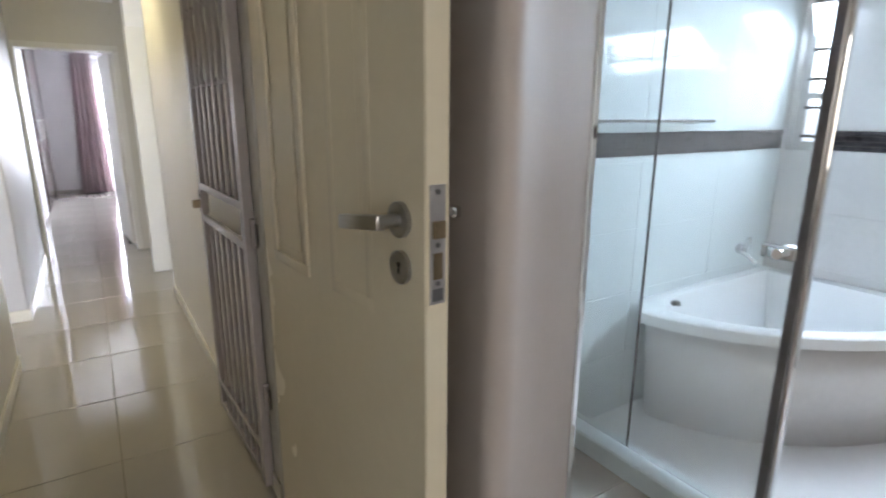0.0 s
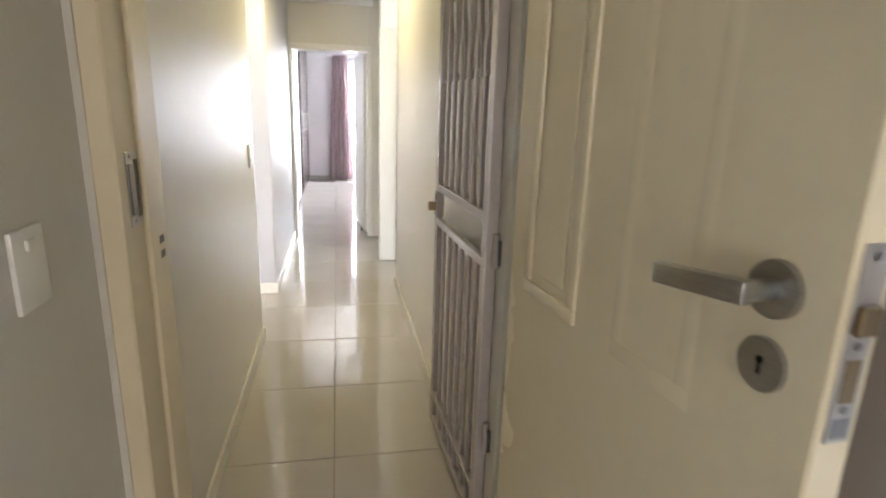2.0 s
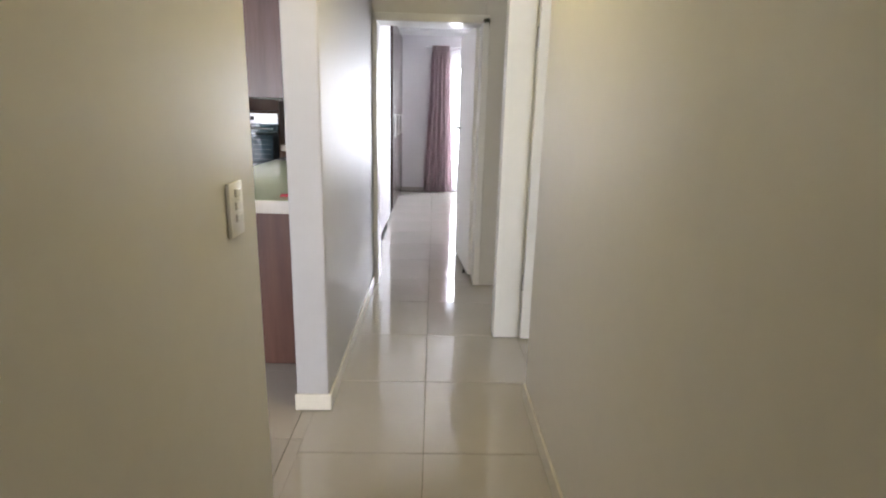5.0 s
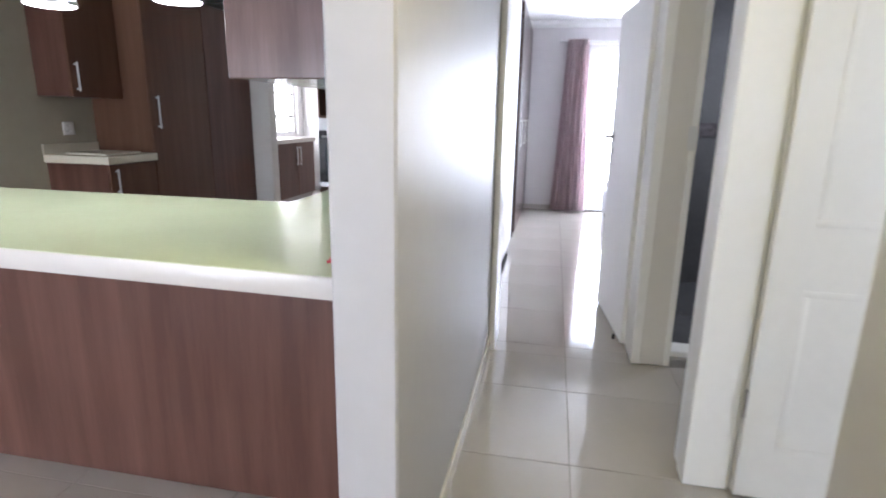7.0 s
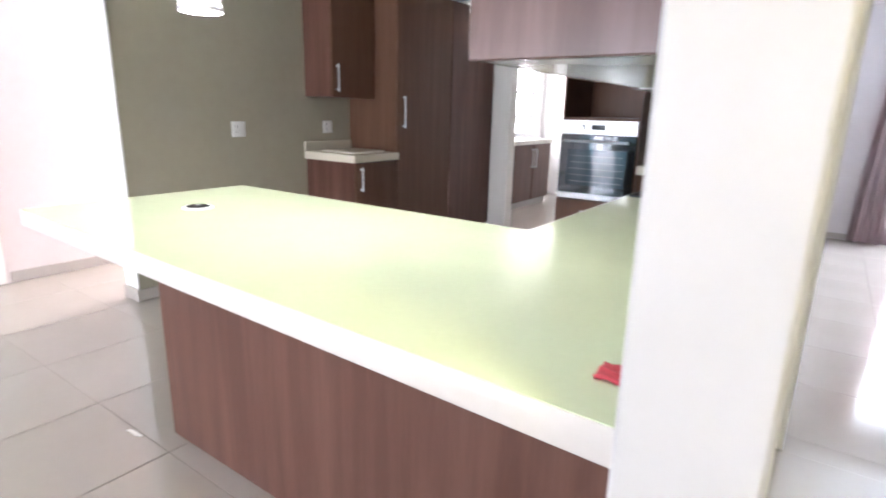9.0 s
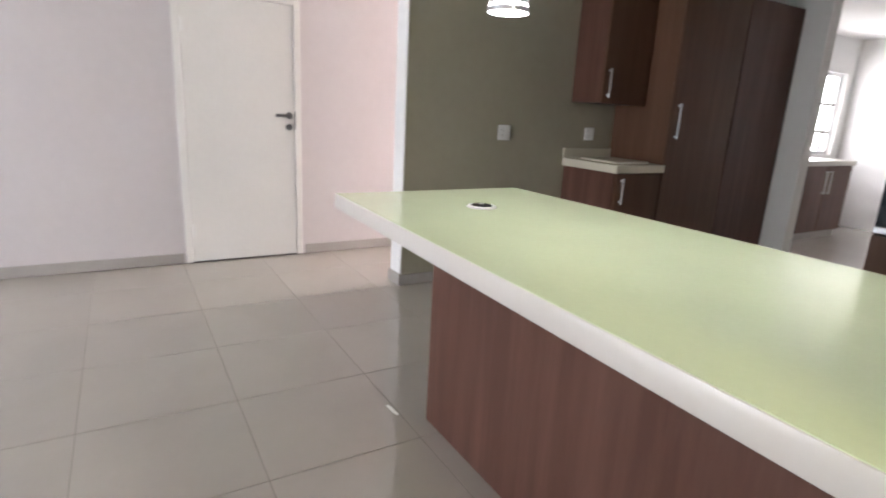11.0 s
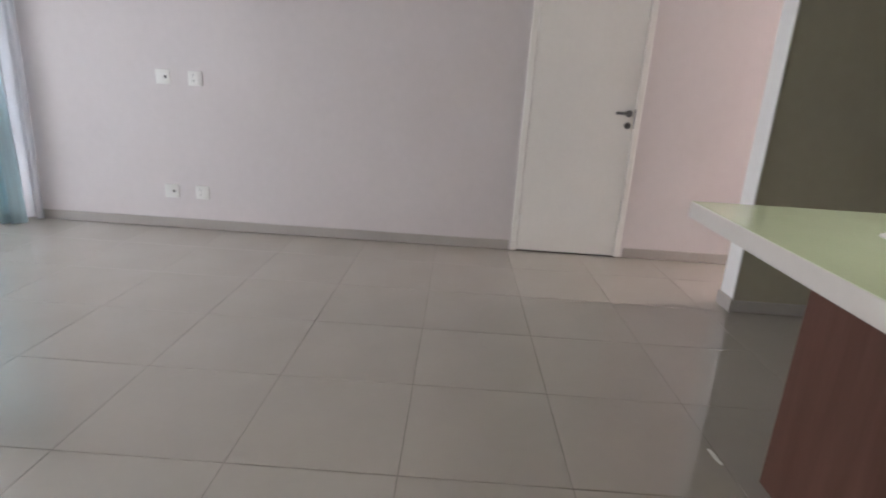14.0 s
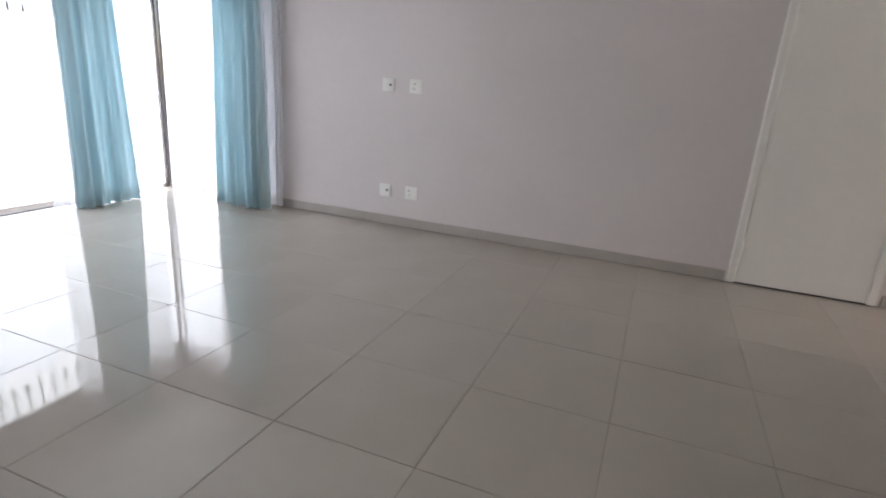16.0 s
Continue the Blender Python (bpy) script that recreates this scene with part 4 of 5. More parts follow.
def oven_tower():
    t = thing("oven_tower", (-1.5, 3.95, 0), "tall dark brown cabinet holding a built-in oven", "oven cabinet")
    x0, x1, y0, y1 = -1.80, -1.18, 3.65, 4.245
    part("side", box(x0, x0 + 0.018, y0, y1, 0.0, 2.35), M_WOOD, t)
    part("side", box(x1 - 0.018, x1, y0, y1, 0.0, 2.35), M_WOOD, t)
    part("back", box(x0 + 0.018, x1 - 0.018, y1 - 0.02, y1, 0.0, 2.35), M_WOOD, t)
    part("shelf", box(x0 + 0.018, x1 - 0.018, y0 + 0.01, y1 - 0.02, 1.285, 1.305), M_WOOD, t)
    part("shelf", box(x0 + 0.018, x1 - 0.018, y0 + 0.01, y1 - 0.02, 1.60, 1.62), M_WOOD, t)
    part("door", box(x0 + 0.002, x1 - 0.002, y0 - 0.018, y0 - 0.001, 1.62, 2.35, 0.002), M_WOOD, t)
    d = part("drawer", box(x0 + 0.002, x1 - 0.002, y0 - 0.018, y0 - 0.001, 0.1, 0.655, 0.002), M_WOOD, t)
    part("handle", box(x0 + 0.22, x0 + 0.234, y0 - 0.05, y0 - 0.018, 0.44, 0.58, 0.002), M_STEEL, d, "brushed steel bar handle")
    part("plinth", box(x0 + 0.018, x1 - 0.018, y0 + 0.05, y0 + 0.07, 0.0, 0.1), M_BLACK, t)
    o = thing("built_in_oven", (-1.49, 3.65, 0.67), "stainless steel built-in oven with a black glass door", "oven")
    part("body", box(x0 + 0.02, x1 - 0.02, y0 + 0.002, y1 - 0.06, 0.672, 1.283), M_BLACK, o)
    c = part("control_panel", box(x0 + 0.012, x1 - 0.012, y0 - 0.03, y0 + 0.001, 1.175, 1.284, 0.003), M_STEEL, o, "stainless control panel")
    for dx in (-0.13, 0.13):
        part("knob", cyl((-1.49 + dx, y0 - 0.03, 1.23), (-1.49 + dx, y0 - 0.055, 1.23), 0.023, 0.019, n=20), M_STEEL, c, "steel knob", True)
    part("display", box(-1.545, -1.435, y0 - 0.032, y0 - 0.0295, 1.212, 1.252), M_BLACK, c, "black display")
    part("button", box(-1.53, -1.45, y0 - 0.034, y0 - 0.0295, 1.192, 1.202, 0.001), M_STEEL, c)
    dr = part("door", box(x0 + 0.012, x1 - 0.012, y0 - 0.03, y0 + 0.001, 0.715, 1.17, 0.004), M_BLACKG, o, "black glass oven door")
    part("window", box(x0 + 0.075, x1 - 0.075, y0 - 0.0315, y0 - 0.0295, 0.78, 1.06), material("oven_window", (0.02, 0.035, 0.045), 0.03, var=0.2, scale=8), dr)
    for k in range(5):
        part("rack_line", box(x0 + 0.1, x1 - 0.1, y0 - 0.033, y0 - 0.0312, 0.81 + k * 0.05, 0.8122 + k * 0.05), M_DSTEEL, dr)
    bm = cyl((x0 + 0.06, y0 - 0.065, 1.125), (x1 - 0.06, y0 - 0.065, 1.125), 0.010, n=16)
    for xx in (x0 + 0.09, x1 - 0.09):
        cyl((xx, y0 - 0.03, 1.125), (xx, y0 - 0.065, 1.125), 0.007, n=10, bm=bm)
    part("handle", bm, M_STEEL, dr, "steel bar handle", True)
    part("trim", box(x0 + 0.012, x1 - 0.012, y0 - 0.028, y0 + 0.001, 0.67, 0.712, 0.002), M_STEEL, o, "stainless lower trim")


oven_tower()
bw = thing("worktop_return", (-0.9, 3.95, 0.9), "pale worktop beside the oven cabinet", "worktop")
part("slab", box(-1.178, -0.7575, 3.63, 4.245, 0.898, 0.962, 0.003), M_TOPC, bw)
part("upstand", box(-1.178, -0.1565, 4.23, 4.2485, 0.9665, 1.04, 0.002), M_TOPC, bw)
bc = thing("base_cabinet", (-0.95, 3.95, 0), "dark brown woodgrain base cabinet beside the oven", "base cabinet")
part("carcass", box(-1.178, -0.745, 3.67, 4.24, 0.0, 0.896), M_WOOD, bc)
part("front", box(-1.176, -0.745, 3.652, 3.669, 0.1, 0.89, 0.002), M_WOOD, bc)

# units along the olive wall
sc = thing("base_cabinet", (-3.4, 2.95, 0), "dark brown woodgrain base cabinet against the olive wall", "base cabinet")
part("body", box(-3.734, -3.165, 2.68, 3.205, 0.004, 0.897, 0.002), M_WOODP, sc)
dd = part("door", box(-3.1645, -3.147, 2.685, 3.2, 0.1, 0.892, 0.002), M_WOOD, sc)
handle_x(dd, -3.147, 2.74, 0.66, 0.86)
sw = thing("small_worktop", (-3.4, 2.95, 0.9), "cream worktop with an upstand against the olive wall", "worktop")
part("slab", box(-3.734, -3.125, 2.655, 3.208, 0.899, 0.962, 0.004), M_TOPC, sw)
part("upstand", box(-3.734, -3.716, 2.655, 3.208, 0.9625, 1.045, 0.002), M_TOPC, sw)
cb = thing("chopping_board", (-3.4, 2.95, 0.963), "flat cream board lying on the small worktop", "board")
part("board", box(-3.60, -3.22, 2.74, 3.12, 0.9625, 0.980, 0.006, 2), M_TOPC, cb)
wc = thing("wall_cabinet", (-3.55, 2.95, 1.42), "dark brown woodgrain wall cabinet on the olive wall", "wall cabinet")
part("body", box(-3.734, -3.42, 2.69, 3.205, 1.42, 2.35, 0.002), M_WOODP, wc)
dd = part("door", box(-3.4195, -3.402, 2.692, 3.2, 1.415, 2.35, 0.002), M_WOOD, wc)
handle_x(dd, -3.402, 2.74, 1.46, 1.68)
tu = thing("tall_cabinet", (-3.44, 3.62, 0), "tall dark brown woodgrain pantry cabinet", "tall cabinet", group="tall kitchen cabinets")
part("body", box(-3.734, -3.168, 3.21, 4.03, 0.004, 2.35, 0.002), M_WOOD, tu)
dd = part("door", box(-3.1675, -3.15, 3.212, 4.027, 0.1, 2.345, 0.002), M_WOOD, tu)
handle_x(dd, -3.15, 3.29, 1.17, 1.45)
tu = thing("tall_cabinet", (-3.44, 4.4, 0), "tall dark brown woodgrain pantry cabinet", "tall cabinet", group="tall kitchen cabinets")
part("body", box(-3.734, -3.168, 4.035, 4.845, 0.004, 2.35, 0.002), M_WOOD, tu)
part("door", box(-3.1675, -3.15, 4.037, 4.84, 0.1, 2.345, 0.002), M_WOODP, tu)

# scullery
sl = thing("base_cabinet", (-3.8, 6.6, 0), "red-brown woodgrain scullery cabinet under a white worktop", "base cabinet")
part("body", box(-4.095, -3.52, 6.1, 7.25, 0.1, 0.897, 0.002), M_WOODP, sl)
for y0, y1, hy in ((6.1, 6.67, 6.62), (6.68, 7.25, 6.73)):
    dd = part("door", box(-3.5195, -3.502, y0 + 0.003, y1 - 0.003, 0.1, 0.892, 0.002), M_WOODP, sl)
    handle_x(dd, -3.502, hy, 0.56, 0.84)
part("plinth", box(-4.09, -3.56, 6.1, 7.25, 0.0, 0.1), M_SKIRT, sl)
sl2 = thing("scullery_worktop", (-3.8, 6.6, 0.9), "white scullery worktop with an upstand", "worktop")
part("slab", box(-4.098, -3.48, 6.08, 7.28, 0.898, 0.955, 0.003), M_TOPE, sl2)
ws = thing("light_switch", (-3.74, 8.15, 1.13), "white plastic light switch on the scullery wall", "light switch")
part("plate", box(-3.741 - 0.06, -3.741 + 0.06, 8.141, 8.1495, 1.126 - 0.06, 1.126 + 0.06, 0.003, 2), M_PLASTIC, ws, smooth=True)
part("rocker", box(-3.741 - 0.015, -3.741 + 0.015, 8.136, 8.141, 1.126 - 0.012, 1.126 + 0.012, 0.002), M_PLASTIC, ws)
tp = thing("sink_tap", (-3.98, 6.95, 0.955), "chrome kitchen tap on the scullery worktop", "tap")
part("spout", cyl((-3.98, 6.95, 0.955), (-3.98, 6.95, 1.2), 0.012, n=14), M_CHROME, tp)
part("nozzle", cyl((-3.98, 6.95, 1.2), (-3.82, 6.95, 1.17), 0.010, n=14), M_CHROME, tp)


# ---- corridor ceiling lamp: unseen fixture added for the warm wall glow ----
cl = thing("unseen_ceiling_lamp", (0.46, -0.35, 2.5), "round white ceiling lamp, lit, out of view, added for the warm corridor glow", "ceiling lamp")
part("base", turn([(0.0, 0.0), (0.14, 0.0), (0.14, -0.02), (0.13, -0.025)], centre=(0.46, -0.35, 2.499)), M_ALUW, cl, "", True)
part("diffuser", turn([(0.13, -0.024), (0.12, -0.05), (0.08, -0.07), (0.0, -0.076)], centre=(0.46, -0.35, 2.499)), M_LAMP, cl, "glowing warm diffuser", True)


# ---- pendant lamps ----
def pendant(x, y, z):
    """A small drum lamp of perforated metal with a glowing base."""
    t = thing("pendant_lamp", (x, y, z), "small perforated chrome pendant lamp, lit, above the worktop", "pendant lamp", group="pendants above the worktop")
    r, h, n = 0.078, 0.16, 24
    bm = bmesh.new()
    rows = 6
    for j in range(rows):
        za, zb = z + 0.012 + (h - 0.012) * j / rows, z + 0.012 + (h - 0.012) * (j + 1) / rows
        ra, rb = r - 0.022 * j / rows, r - 0.022 * (j + 1) / rows
        for i in range(n):
            a0, a1 = 2 * math.pi * i / n, 2 * math.pi * (i + 1) / n
            q = [Vector((x + rr * math.cos(a), y + rr * math.sin(a), zz)) for rr, a, zz in ((ra, a0, za), (ra, a1, za), (rb, a1, zb), (rb, a0, zb))]
            mid = sum(q, Vector()) / 4
            inner = [mid + (p - mid) * 0.46 for p in q]
            vo, vi = [bm.verts.new(p) for p in q], [bm.verts.new(p) for p in inner]
            for k in range(4):
                bm.faces.new((vo[k], vo[(k + 1) % 4], vi[(k + 1) % 4], vi[k]))
    bmesh.ops.remove_doubles(bm, verts=bm.verts, dist=0.0004)
    sh = part("shade", bm, M_SHADE, t, "perforated satin steel shade")
    md = sh.modifiers.new("thickness", "SOLIDIFY")
    md.thickness = 0.002
    part("rim", turn([(r - 0.003, 0), (r + 0.002, 0), (r + 0.002, 0.013), (r - 0.003, 0.013), (r - 0.003, 0)], centre=(x, y, z)), M_SHADE, t, "", True)
    part("cap", turn([(0.0, h + 0.012), (0.05, h + 0.006), (0.0565, h)], centre=(x, y, z)), M_SHADE, t, "", True)
    part("diffuser", cyl((x, y, z + 0.001), (x, y, z + h * 0.8), r - 0.005, r - 0.03, n=24), M_BULB, t, "glowing white diffuser", True)
    part("cord", cyl((x, y, z + h), (x, y, H), 0.003, n=8), M_BLACK, t, "black cord")
    part("ceiling_cap", turn([(0.0, 0.0), (0.04, 0.005), (0.045, 0.025)], centre=(x, y, H - 0.026)), M_CHROME, t, "", True)


for x, y, z in ((-2.03, 0.73, 1.665), (-1.42, 0.66, 1.66), (-0.96, 0.70, 1.67)):
    pendant(x, y, z)


# ---- far bedroom wardrobe ----
wd = thing("wardrobe", (-0.3, 5.7, 0), "dark brown woodgrain fitted wardrobe with steel handles", "wardrobe")
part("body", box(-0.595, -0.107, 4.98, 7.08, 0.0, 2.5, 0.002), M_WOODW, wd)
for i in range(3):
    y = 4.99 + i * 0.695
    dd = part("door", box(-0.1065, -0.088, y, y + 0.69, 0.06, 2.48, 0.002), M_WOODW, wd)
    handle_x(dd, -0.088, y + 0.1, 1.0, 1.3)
bed = thing("bed", (1.9, 5.9, 0), "bed with a white draped cover on dark feet", "bed")
bm = box(1.0, 2.5, 5.15, 6.85, 0.06, 0.40, 0.05, 4)
part("cover", bm, M_SHEETS, bed, "white draped cover", True)
part("mattress", box(1.03, 2.47, 5.18, 6.82, 0.40, 0.52, 0.04, 3), M_SHEETS, bed, "white mattress", True)
for x, y in ((1.06, 5.2), (2.42, 5.2), (1.06, 6.78), (2.42, 6.78)):
    part("foot", cyl((x, y, 0), (x, y, 0.07), 0.028, n=14), M_BLACK, bed, "dark foot")


# ---- bathroom ----
def bath():
    """A corner bath: straight along two walls, a bowed tiled front and a sunken bowl."""
    t = thing("corner_bath", (3.2, -3.3, 0), "white acrylic corner bath with a bowed pale tiled front", "bath")
    cx, cy = 3.895, -2.925
    rim, n = [], 26
    for i in range(n + 1):
        a = math.pi + 0.11 + (math.pi / 2 - 0.247) * i / n
        rim.append((cx + 1.46 * math.cos(a), cy + 1.04 * math.sin(a)))
    outline = [(3.698, cy), (2.62, cy)] + rim

    def inset(f, dx, dy):
        mx, my = 3.698 - 0.48, cy - 0.42
        return [(mx + (x - mx) * f + dx, my + (y - my) * f + dy) for x, y in outline]
    levels = [(outline, 0.50), (outline, 0.545), (inset(0.985, 0, 0), 0.552), (inset(0.84, -0.01, 0), 0.552), (inset(0.82, -0.01, 0), 0.54), (inset(0.72, 0, 0), 0.30), (inset(0.62, 0, 0), 0.16), (inset(0.4, 0, 0), 0.14)]
    bm = bmesh.new()
    rings = [[bm.verts.new((x, y, z)) for x, y in ring] for ring, z in levels]
    k = len(outline)
    for a, b in zip(rings, rings[1:]):
        for i in range(k):
            bm.faces.new((a[i], a[(i + 1) % k], b[(i + 1) % k], b[i]))
    bm.faces.new(rings[-1])
    part("tub", bm, M_CERAMIC, t, "", True)
    bm = bmesh.new()
    f = [(2.66, cy)] + [(cx + 1.41 * math.cos(math.pi + 0.115 + 1.305 * i / n), cy + 0.99 * math.sin(math.pi + 0.115 + 1.305 * i / n)) for i in range(n)]
    lo = [bm.verts.new((cx + (x - cx) * 0.955, cy + (y - cy) * 0.955, 0.002)) for x, y in f]
    hi = [bm.verts.new((x, y, 0.503)) for x, y in f]
    for i in range(n):
        bm.faces.new((lo[i], lo[i + 1], hi[i + 1], hi[i]))
    p = part("tiled_front", bm, M_BTILEG, t, "pale grey tiled front", True)
    p.modifiers.new("thickness", "SOLIDIFY").thickness = 0.02
    part("overflow_knob", cyl((2.66, -3.07, 0.552), (2.66, -3.07, 0.568), 0.022, 0.018, n=18), M_BLACK, t, "dark knob on the rim", True)


bath()
bt = thing("bath_mixer", (3.41, -2.93, 0.68), "chrome bath mixer tap on the tiled wall", "tap")
part("body", cyl((3.41, -2.921, 0.69), (3.41, -2.955, 0.69), 0.034, 0.028, n=20), M_CHROME, bt, "", True)
part("lever", box(3.402, 3.418, -2.985, -2.955, 0.70, 0.765, 0.005, 2), M_CHROME, bt)
part("spout", cyl((3.41, -2.95, 0.675), (3.425, -3.02, 0.625), 0.013, n=14), M_CHROME, bt, "", True)

sh = thing("shower_screen", (2.15, -3.35, 0.0), "frameless glass shower screen with a chrome-edged door", "shower screen")
part("fixed_pane", box(2.146, 2.154, -3.25, -2.925, 0.1, 2.05, 0.0008), M_SGLASS, sh)
dr = part("door_pane", box(2.146, 2.154, -3.752, -3.258, 0.1, 2.05, 0.0008), M_SGLASS, sh)
part("stile", box(2.135, 2.165, -3.785, -3.752, 0.09, 2.06, 0.004), M_DSTEEL, sh, "dark brushed steel stile")
part("stile_edge", box(2.138, 2.162, -3.797, -3.7855, 0.09, 2.06, 0.002), M_CHROME, sh, "bright chrome edge strip")
part("joint_seal", box(2.1475, 2.1525, -3.2578, -3.2502, 0.1, 2.05), M_ALU, sh, "dark seal")
part("wall_profile", box(2.138, 2.162, -2.9245, -2.9195, 0.09, 2.06), M_CHROME, sh)
kn = part("handle", cyl((2.10, -3.72, 1.01), (2.20, -3.72, 1.01), 0.016, n=16), M_CHROME, dr, "chrome handle", True)
part("handle_plate", box(2.125, 2.175, -3.76, -3.66, 0.99, 1.03, 0.005), M_CHROME, dr, "chrome clamp")
solid("floor_bathroom", box(2.201, 3.695, -5.6, -2.931, 0.0005, 0.006), M_BTILEF, "white glossy tiled bathroom floor", "floor")
solid("trim_shower_kerb", box(2.08, 2.2, -3.80, -2.921, 0.0, 0.09, 0.006), M_BTILE, "white tiled shower kerb", "kerb")
solid("trim_bathroom_edge", box(1.581, 1.604, -3.468, -3.43, 0.004, 2.1, 0.004), M_CHROME, "chrome edge strip on the wall end", "edge strip")


def mosaic(name, axis, c, a0, a1, z0, rows=4, pitch=0.025):
    """A band of small glass mosaic pieces, each a little out of true, on dark grout."""
    rnd = random.Random(5)
    z1 = z0 + rows * pitch
    backing = box(a0, a1, c - 0.003, c, z0, z1) if axis == "x" else box(c - 0.003, c, a0, a1, z0, z1)
    t = solid(name, backing, M_GROUT, "dark glass mosaic band around the bathroom", "tile band")
    vs, fs = [], []
    for i in range(int((a1 - a0) / pitch)):
        for j in range(rows):
            u, w, k = a0 + i * pitch, z0 + j * pitch, len(vs)
            for du, dw in ((0.001, 0.001), (pitch - 0.001, 0.001), (pitch - 0.001, pitch - 0.001), (0.001, pitch - 0.001)):
                d = c - 0.0055 + rnd.uniform(-0.0007, 0.0007)
                vs.append((u + du, d, w + dw) if axis == "x" else (d, u + du, w + dw))
            for q in range(4):
                x, y, z = vs[k + q]
                vs.append((x, y + 0.003, z) if axis == "x" else (x + 0.003, y, z))
            fs.append((k, k + 1, k + 2, k + 3))
            fs += [(k + q, k + 4 + q, k + 4 + (q + 1) % 4, k + (q + 1) % 4) for q in range(4)]
    me = bpy.data.meshes.new("mosaic_pieces")
    me.from_pydata(vs, [], fs)
    me.materials.append(M_MOSAIC)
    ob = new("mosaic_pieces", me)
    ob.parent = t
    tagged(ob, "small dark glass mosaic pieces", kind="stuff")


mosaic("trim_mosaic_band", "x", -2.9245, 1.31, 3.685, 1.225)
mosaic("trim_mosaic_band_right", "y", 3.6985, -5.5, -3.165, 1.225)
tr = thing("towel_rail", (2.4, -2.98, 1.372), "chrome towel rail on the white tiled wall", "towel rail")
part("rail", cyl((1.95, -2.98, 1.372), (2.93, -2.98, 1.372), 0.009, n=14), M_CHROME, tr)
for x in (1.99, 2.78):
    part("bracket", cyl((x, -2.921, 1.372), (x, -2.985, 1.372), 0.016, 0.012, n=16), M_CHROME, tr, "", True)


# small tiles of the mosaic and white wall tile joints
def wall_tiles():
    host = bpy.data.objects["wall_bathroom_back"]
    me = bpy.data.meshes.new("wall_tile")
    bm = box(-0.2985, 0.2985, -0.004, 0.0, -0.1485, 0.1485, 0.001)
    bm.to_mesh(me)
    bm.free()
    me.materials.append(M_BTILE)
    for i in range(4):
        for j in range(8):
            if j == 4:
                continue
            z = 0.15 + 0.3 * j if j < 4 else 1.475 + 0.3 * (j - 5)
            o = new("wall_tile", me)
            o.location = (1.62 + 0.6 * i, -2.9202, min(z, 2.34))
            o.parent = host


wall_tiles()

sc = thing("paper_scrap", (-2.172, 0.368, 0.0), "thin curled white scrap on the floor tiles", "scrap")
bm = bmesh.new()
rows = [(-0.5, 0.0015, 0.7), (-0.2, 0.005, 1.0), (0.15, 0.0025, 1.0), (0.5, 0.008, 0.6)]
up = [bm.verts.new((-2.172 + 0.1000 * k + -0.0006 * w, 0.368 + 0.0070 * k + 0.0090 * w, z)) for k, z, w in rows]
dn = [bm.verts.new((-2.172 + 0.1000 * k - -0.0006 * w, 0.368 + 0.0070 * k - 0.0090 * w, z)) for k, z, w in rows]
for i in range(3):
    bm.faces.new((up[i], up[i + 1], dn[i + 1], dn[i]))
ob = part("strip", bm, M_PLASTIC, sc)
ob.modifiers.new("thickness", "SOLIDIFY").thickness = 0.001


def bathroom_right_tiles():
    host = bpy.data.objects["wall_bathroom_right"]
    holes = [(-4.25, -3.36, 1.6, 2.05), (-3.16, -2.95, 1.22, 2.1)]
    shared = {}
    for i in range(4):
        for j in range(8):
            z0 = 0.3 * j if j < 4 else 1.325 + 0.3 * (j - 4)
            z1 = min(z0 + 0.3, 2.495) if j != 3 else 1.225
            y1 = -2.935 - 0.6 * i
            y0 = y1 - 0.6
            if any(y0 < b and y1 > a and z0 < d and z1 > c for a, b, c, d in holes) or z1 - z0 < 0.02:
                continue
            key = round(z1 - z0, 3)
            if key not in shared:
                bm = box(-0.004, 0.0, -0.2985, 0.2985, -key / 2 + 0.0015, key / 2 - 0.0015, 0.001)
                shared[key] = bpy.data.meshes.new("wall_tile")
                bm.to_mesh(shared[key])
                bm.free()
                shared[key].materials.append(M_BTILEG)
            o = new("wall_tile", shared[key])
            o.location = (3.6995, (y0 + y1) / 2, (z0 + z1) / 2)
            o.parent = host


bathroom_right_tiles()
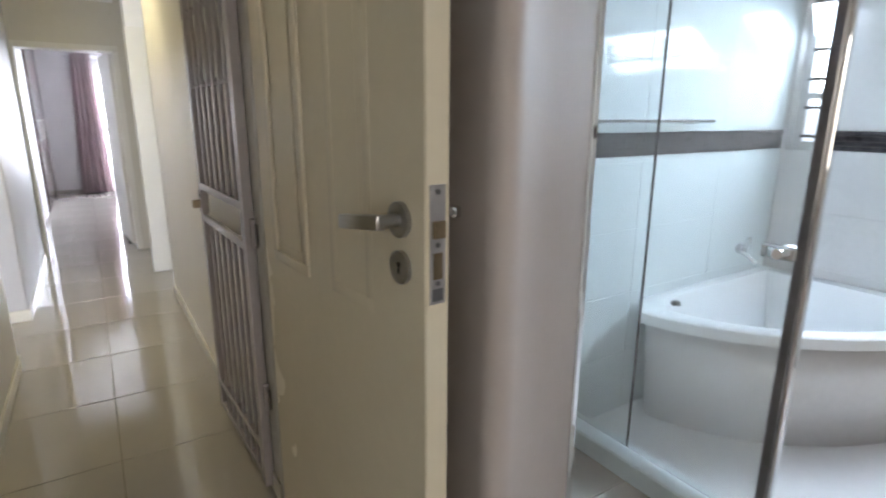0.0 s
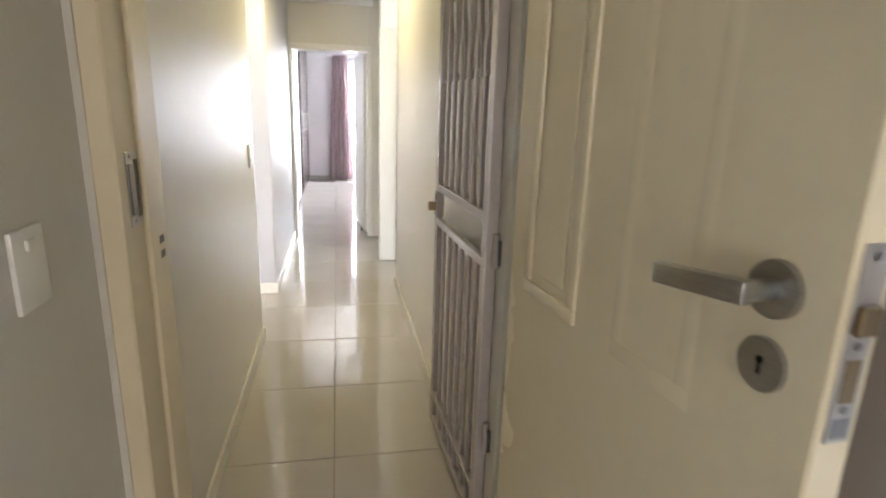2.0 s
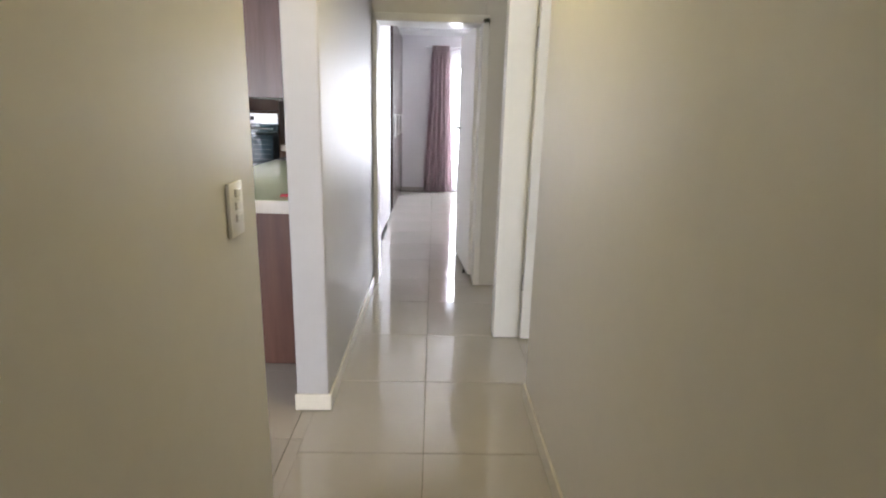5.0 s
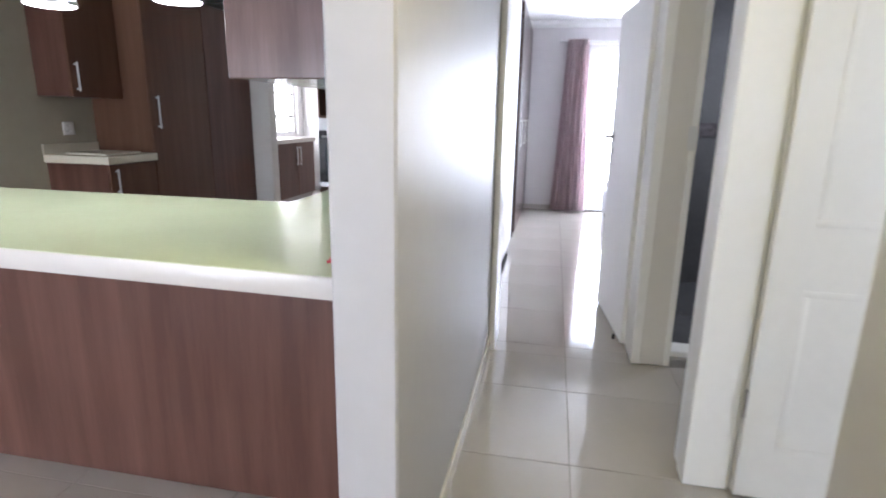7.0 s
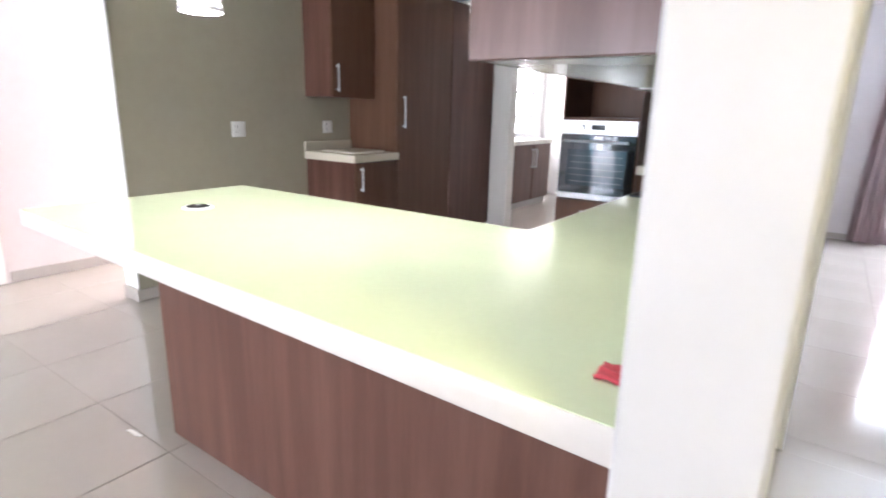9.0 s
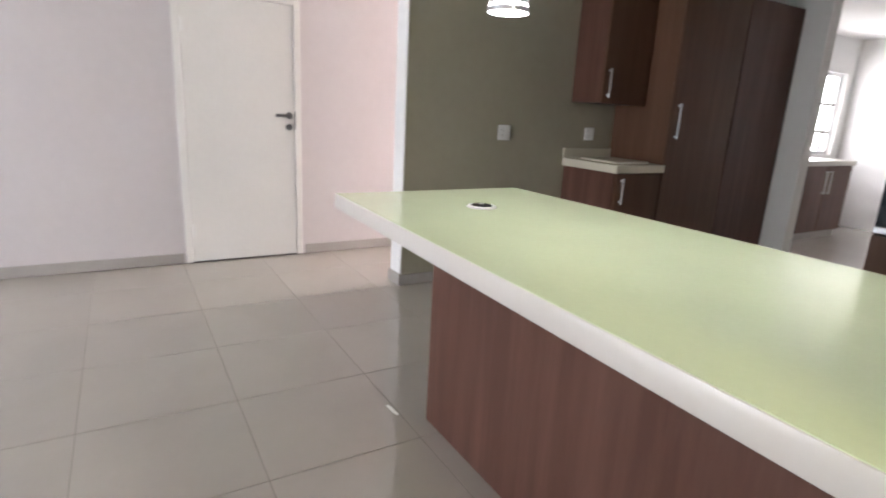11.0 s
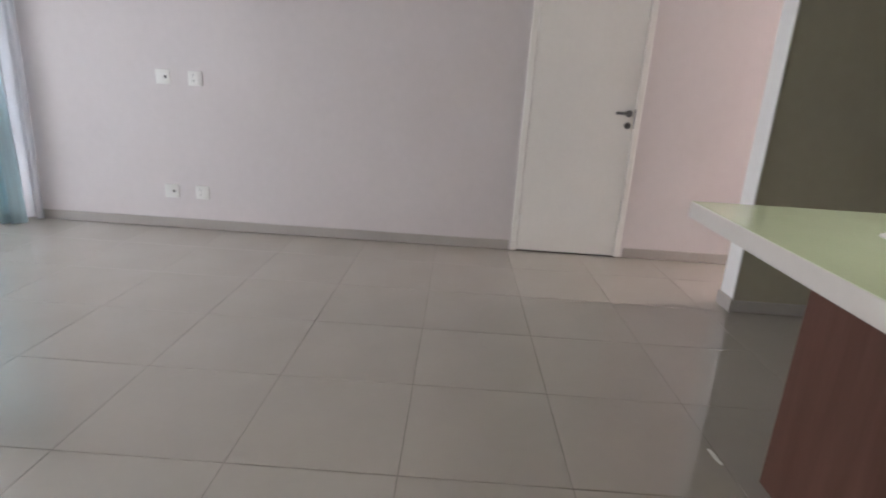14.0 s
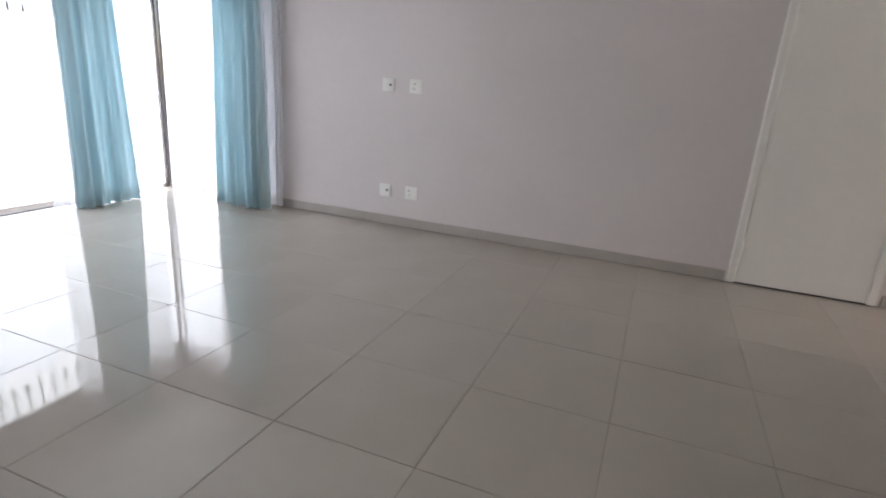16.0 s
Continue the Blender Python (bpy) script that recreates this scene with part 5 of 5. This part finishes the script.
# ---- floor tiles ----
def floor_tiles():
    base = solid("floor", box(-5.02, 4.05, -7.75, 8.3, -0.2, -0.004), M_GROUT, "polished cream porcelain tiled floor", "floor")
    bm = bmesh.new()
    add_box(bm, -0.2987, 0.2987, -0.2987, 0.2987, -0.006, 0.004, 0.0012)
    me = bpy.data.meshes.new("floor_tile")
    bm.to_mesh(me)
    bm.free()
    me.materials.append(M_TILE)
    cut = {}

    def put(cx, cy, x0, x1, y0, y1, p):
        ax, bx = max(cx - p / 2 + 0.0013, x0), min(cx + p / 2 - 0.0013, x1)
        ay, by = max(cy - p / 2 + 0.0013, y0), min(cy + p / 2 - 0.0013, y1)
        if bx - ax < 0.012 or by - ay < 0.012:
            return
        key = (round(bx - ax, 3), round(by - ay, 3))
        if key == (0.597, 0.597):
            data = me
        elif key in cut:
            data = cut[key]
        else:
            b2 = box(-key[0] / 2, key[0] / 2, -key[1] / 2, key[1] / 2, -0.006, 0.004, 0.0012)
            data = bpy.data.meshes.new("floor_tile_cut")
            b2.to_mesh(data)
            b2.free()
            data.materials.append(M_TILE)
            cut[key] = data
        ob = new("floor_tile", data)
        ob.location = ((ax + bx) / 2, (ay + by) / 2, -0.004)
        ob.parent = base

    def area(x0, x1, y0, y1, ox, oy, pitch=0.6):
        i0, i1 = math.floor((x0 - ox) / pitch), math.ceil((x1 - ox) / pitch)
        j0, j1 = math.floor((y0 - oy) / pitch), math.ceil((y1 - oy) / pitch)
        for i in range(i0, i1):
            for j in range(j0, j1):
                put(ox + pitch * (i + 0.5), oy + pitch * (j + 0.5), x0, x1, y0, y1, pitch)
    area(-4.87, -0.0785, -5.78, 4.25, -2.544, -0.216, 0.603)
    area(-0.0785, 0.99, -2.82, 1.90, 0.43, -0.905)
    area(-0.02, 3.9, -5.6, -2.82, 0.43, -0.905)
    area(-0.6, 3.75, 1.90, 7.1, 0.43, -0.955)
    lines = bmesh.new()
    for j in range(-9, 8):
        y = -0.216 + 0.603 * j
        add_box(lines, -4.86, -0.16, y - 0.0013, y + 0.0013, -0.006, -0.0012)
    tagged(part("grout_line", lines, M_GROUTL, base, "pale beige grout lines"), "pale beige grout lines", kind="stuff")
    rest = bmesh.new()
    for x0, x1, y0, y1 in ((-4.1, -0.75, 4.2515, 8.15), (0.9915, 3.6, -2.78, 2.02), (-0.02, 3.9, -7.6, -5.6015)):
        add_box(rest, x0, x1, y0, y1, -0.008, 0.0)
    part("floor_rest", rest, M_TILE, base)


floor_tiles()
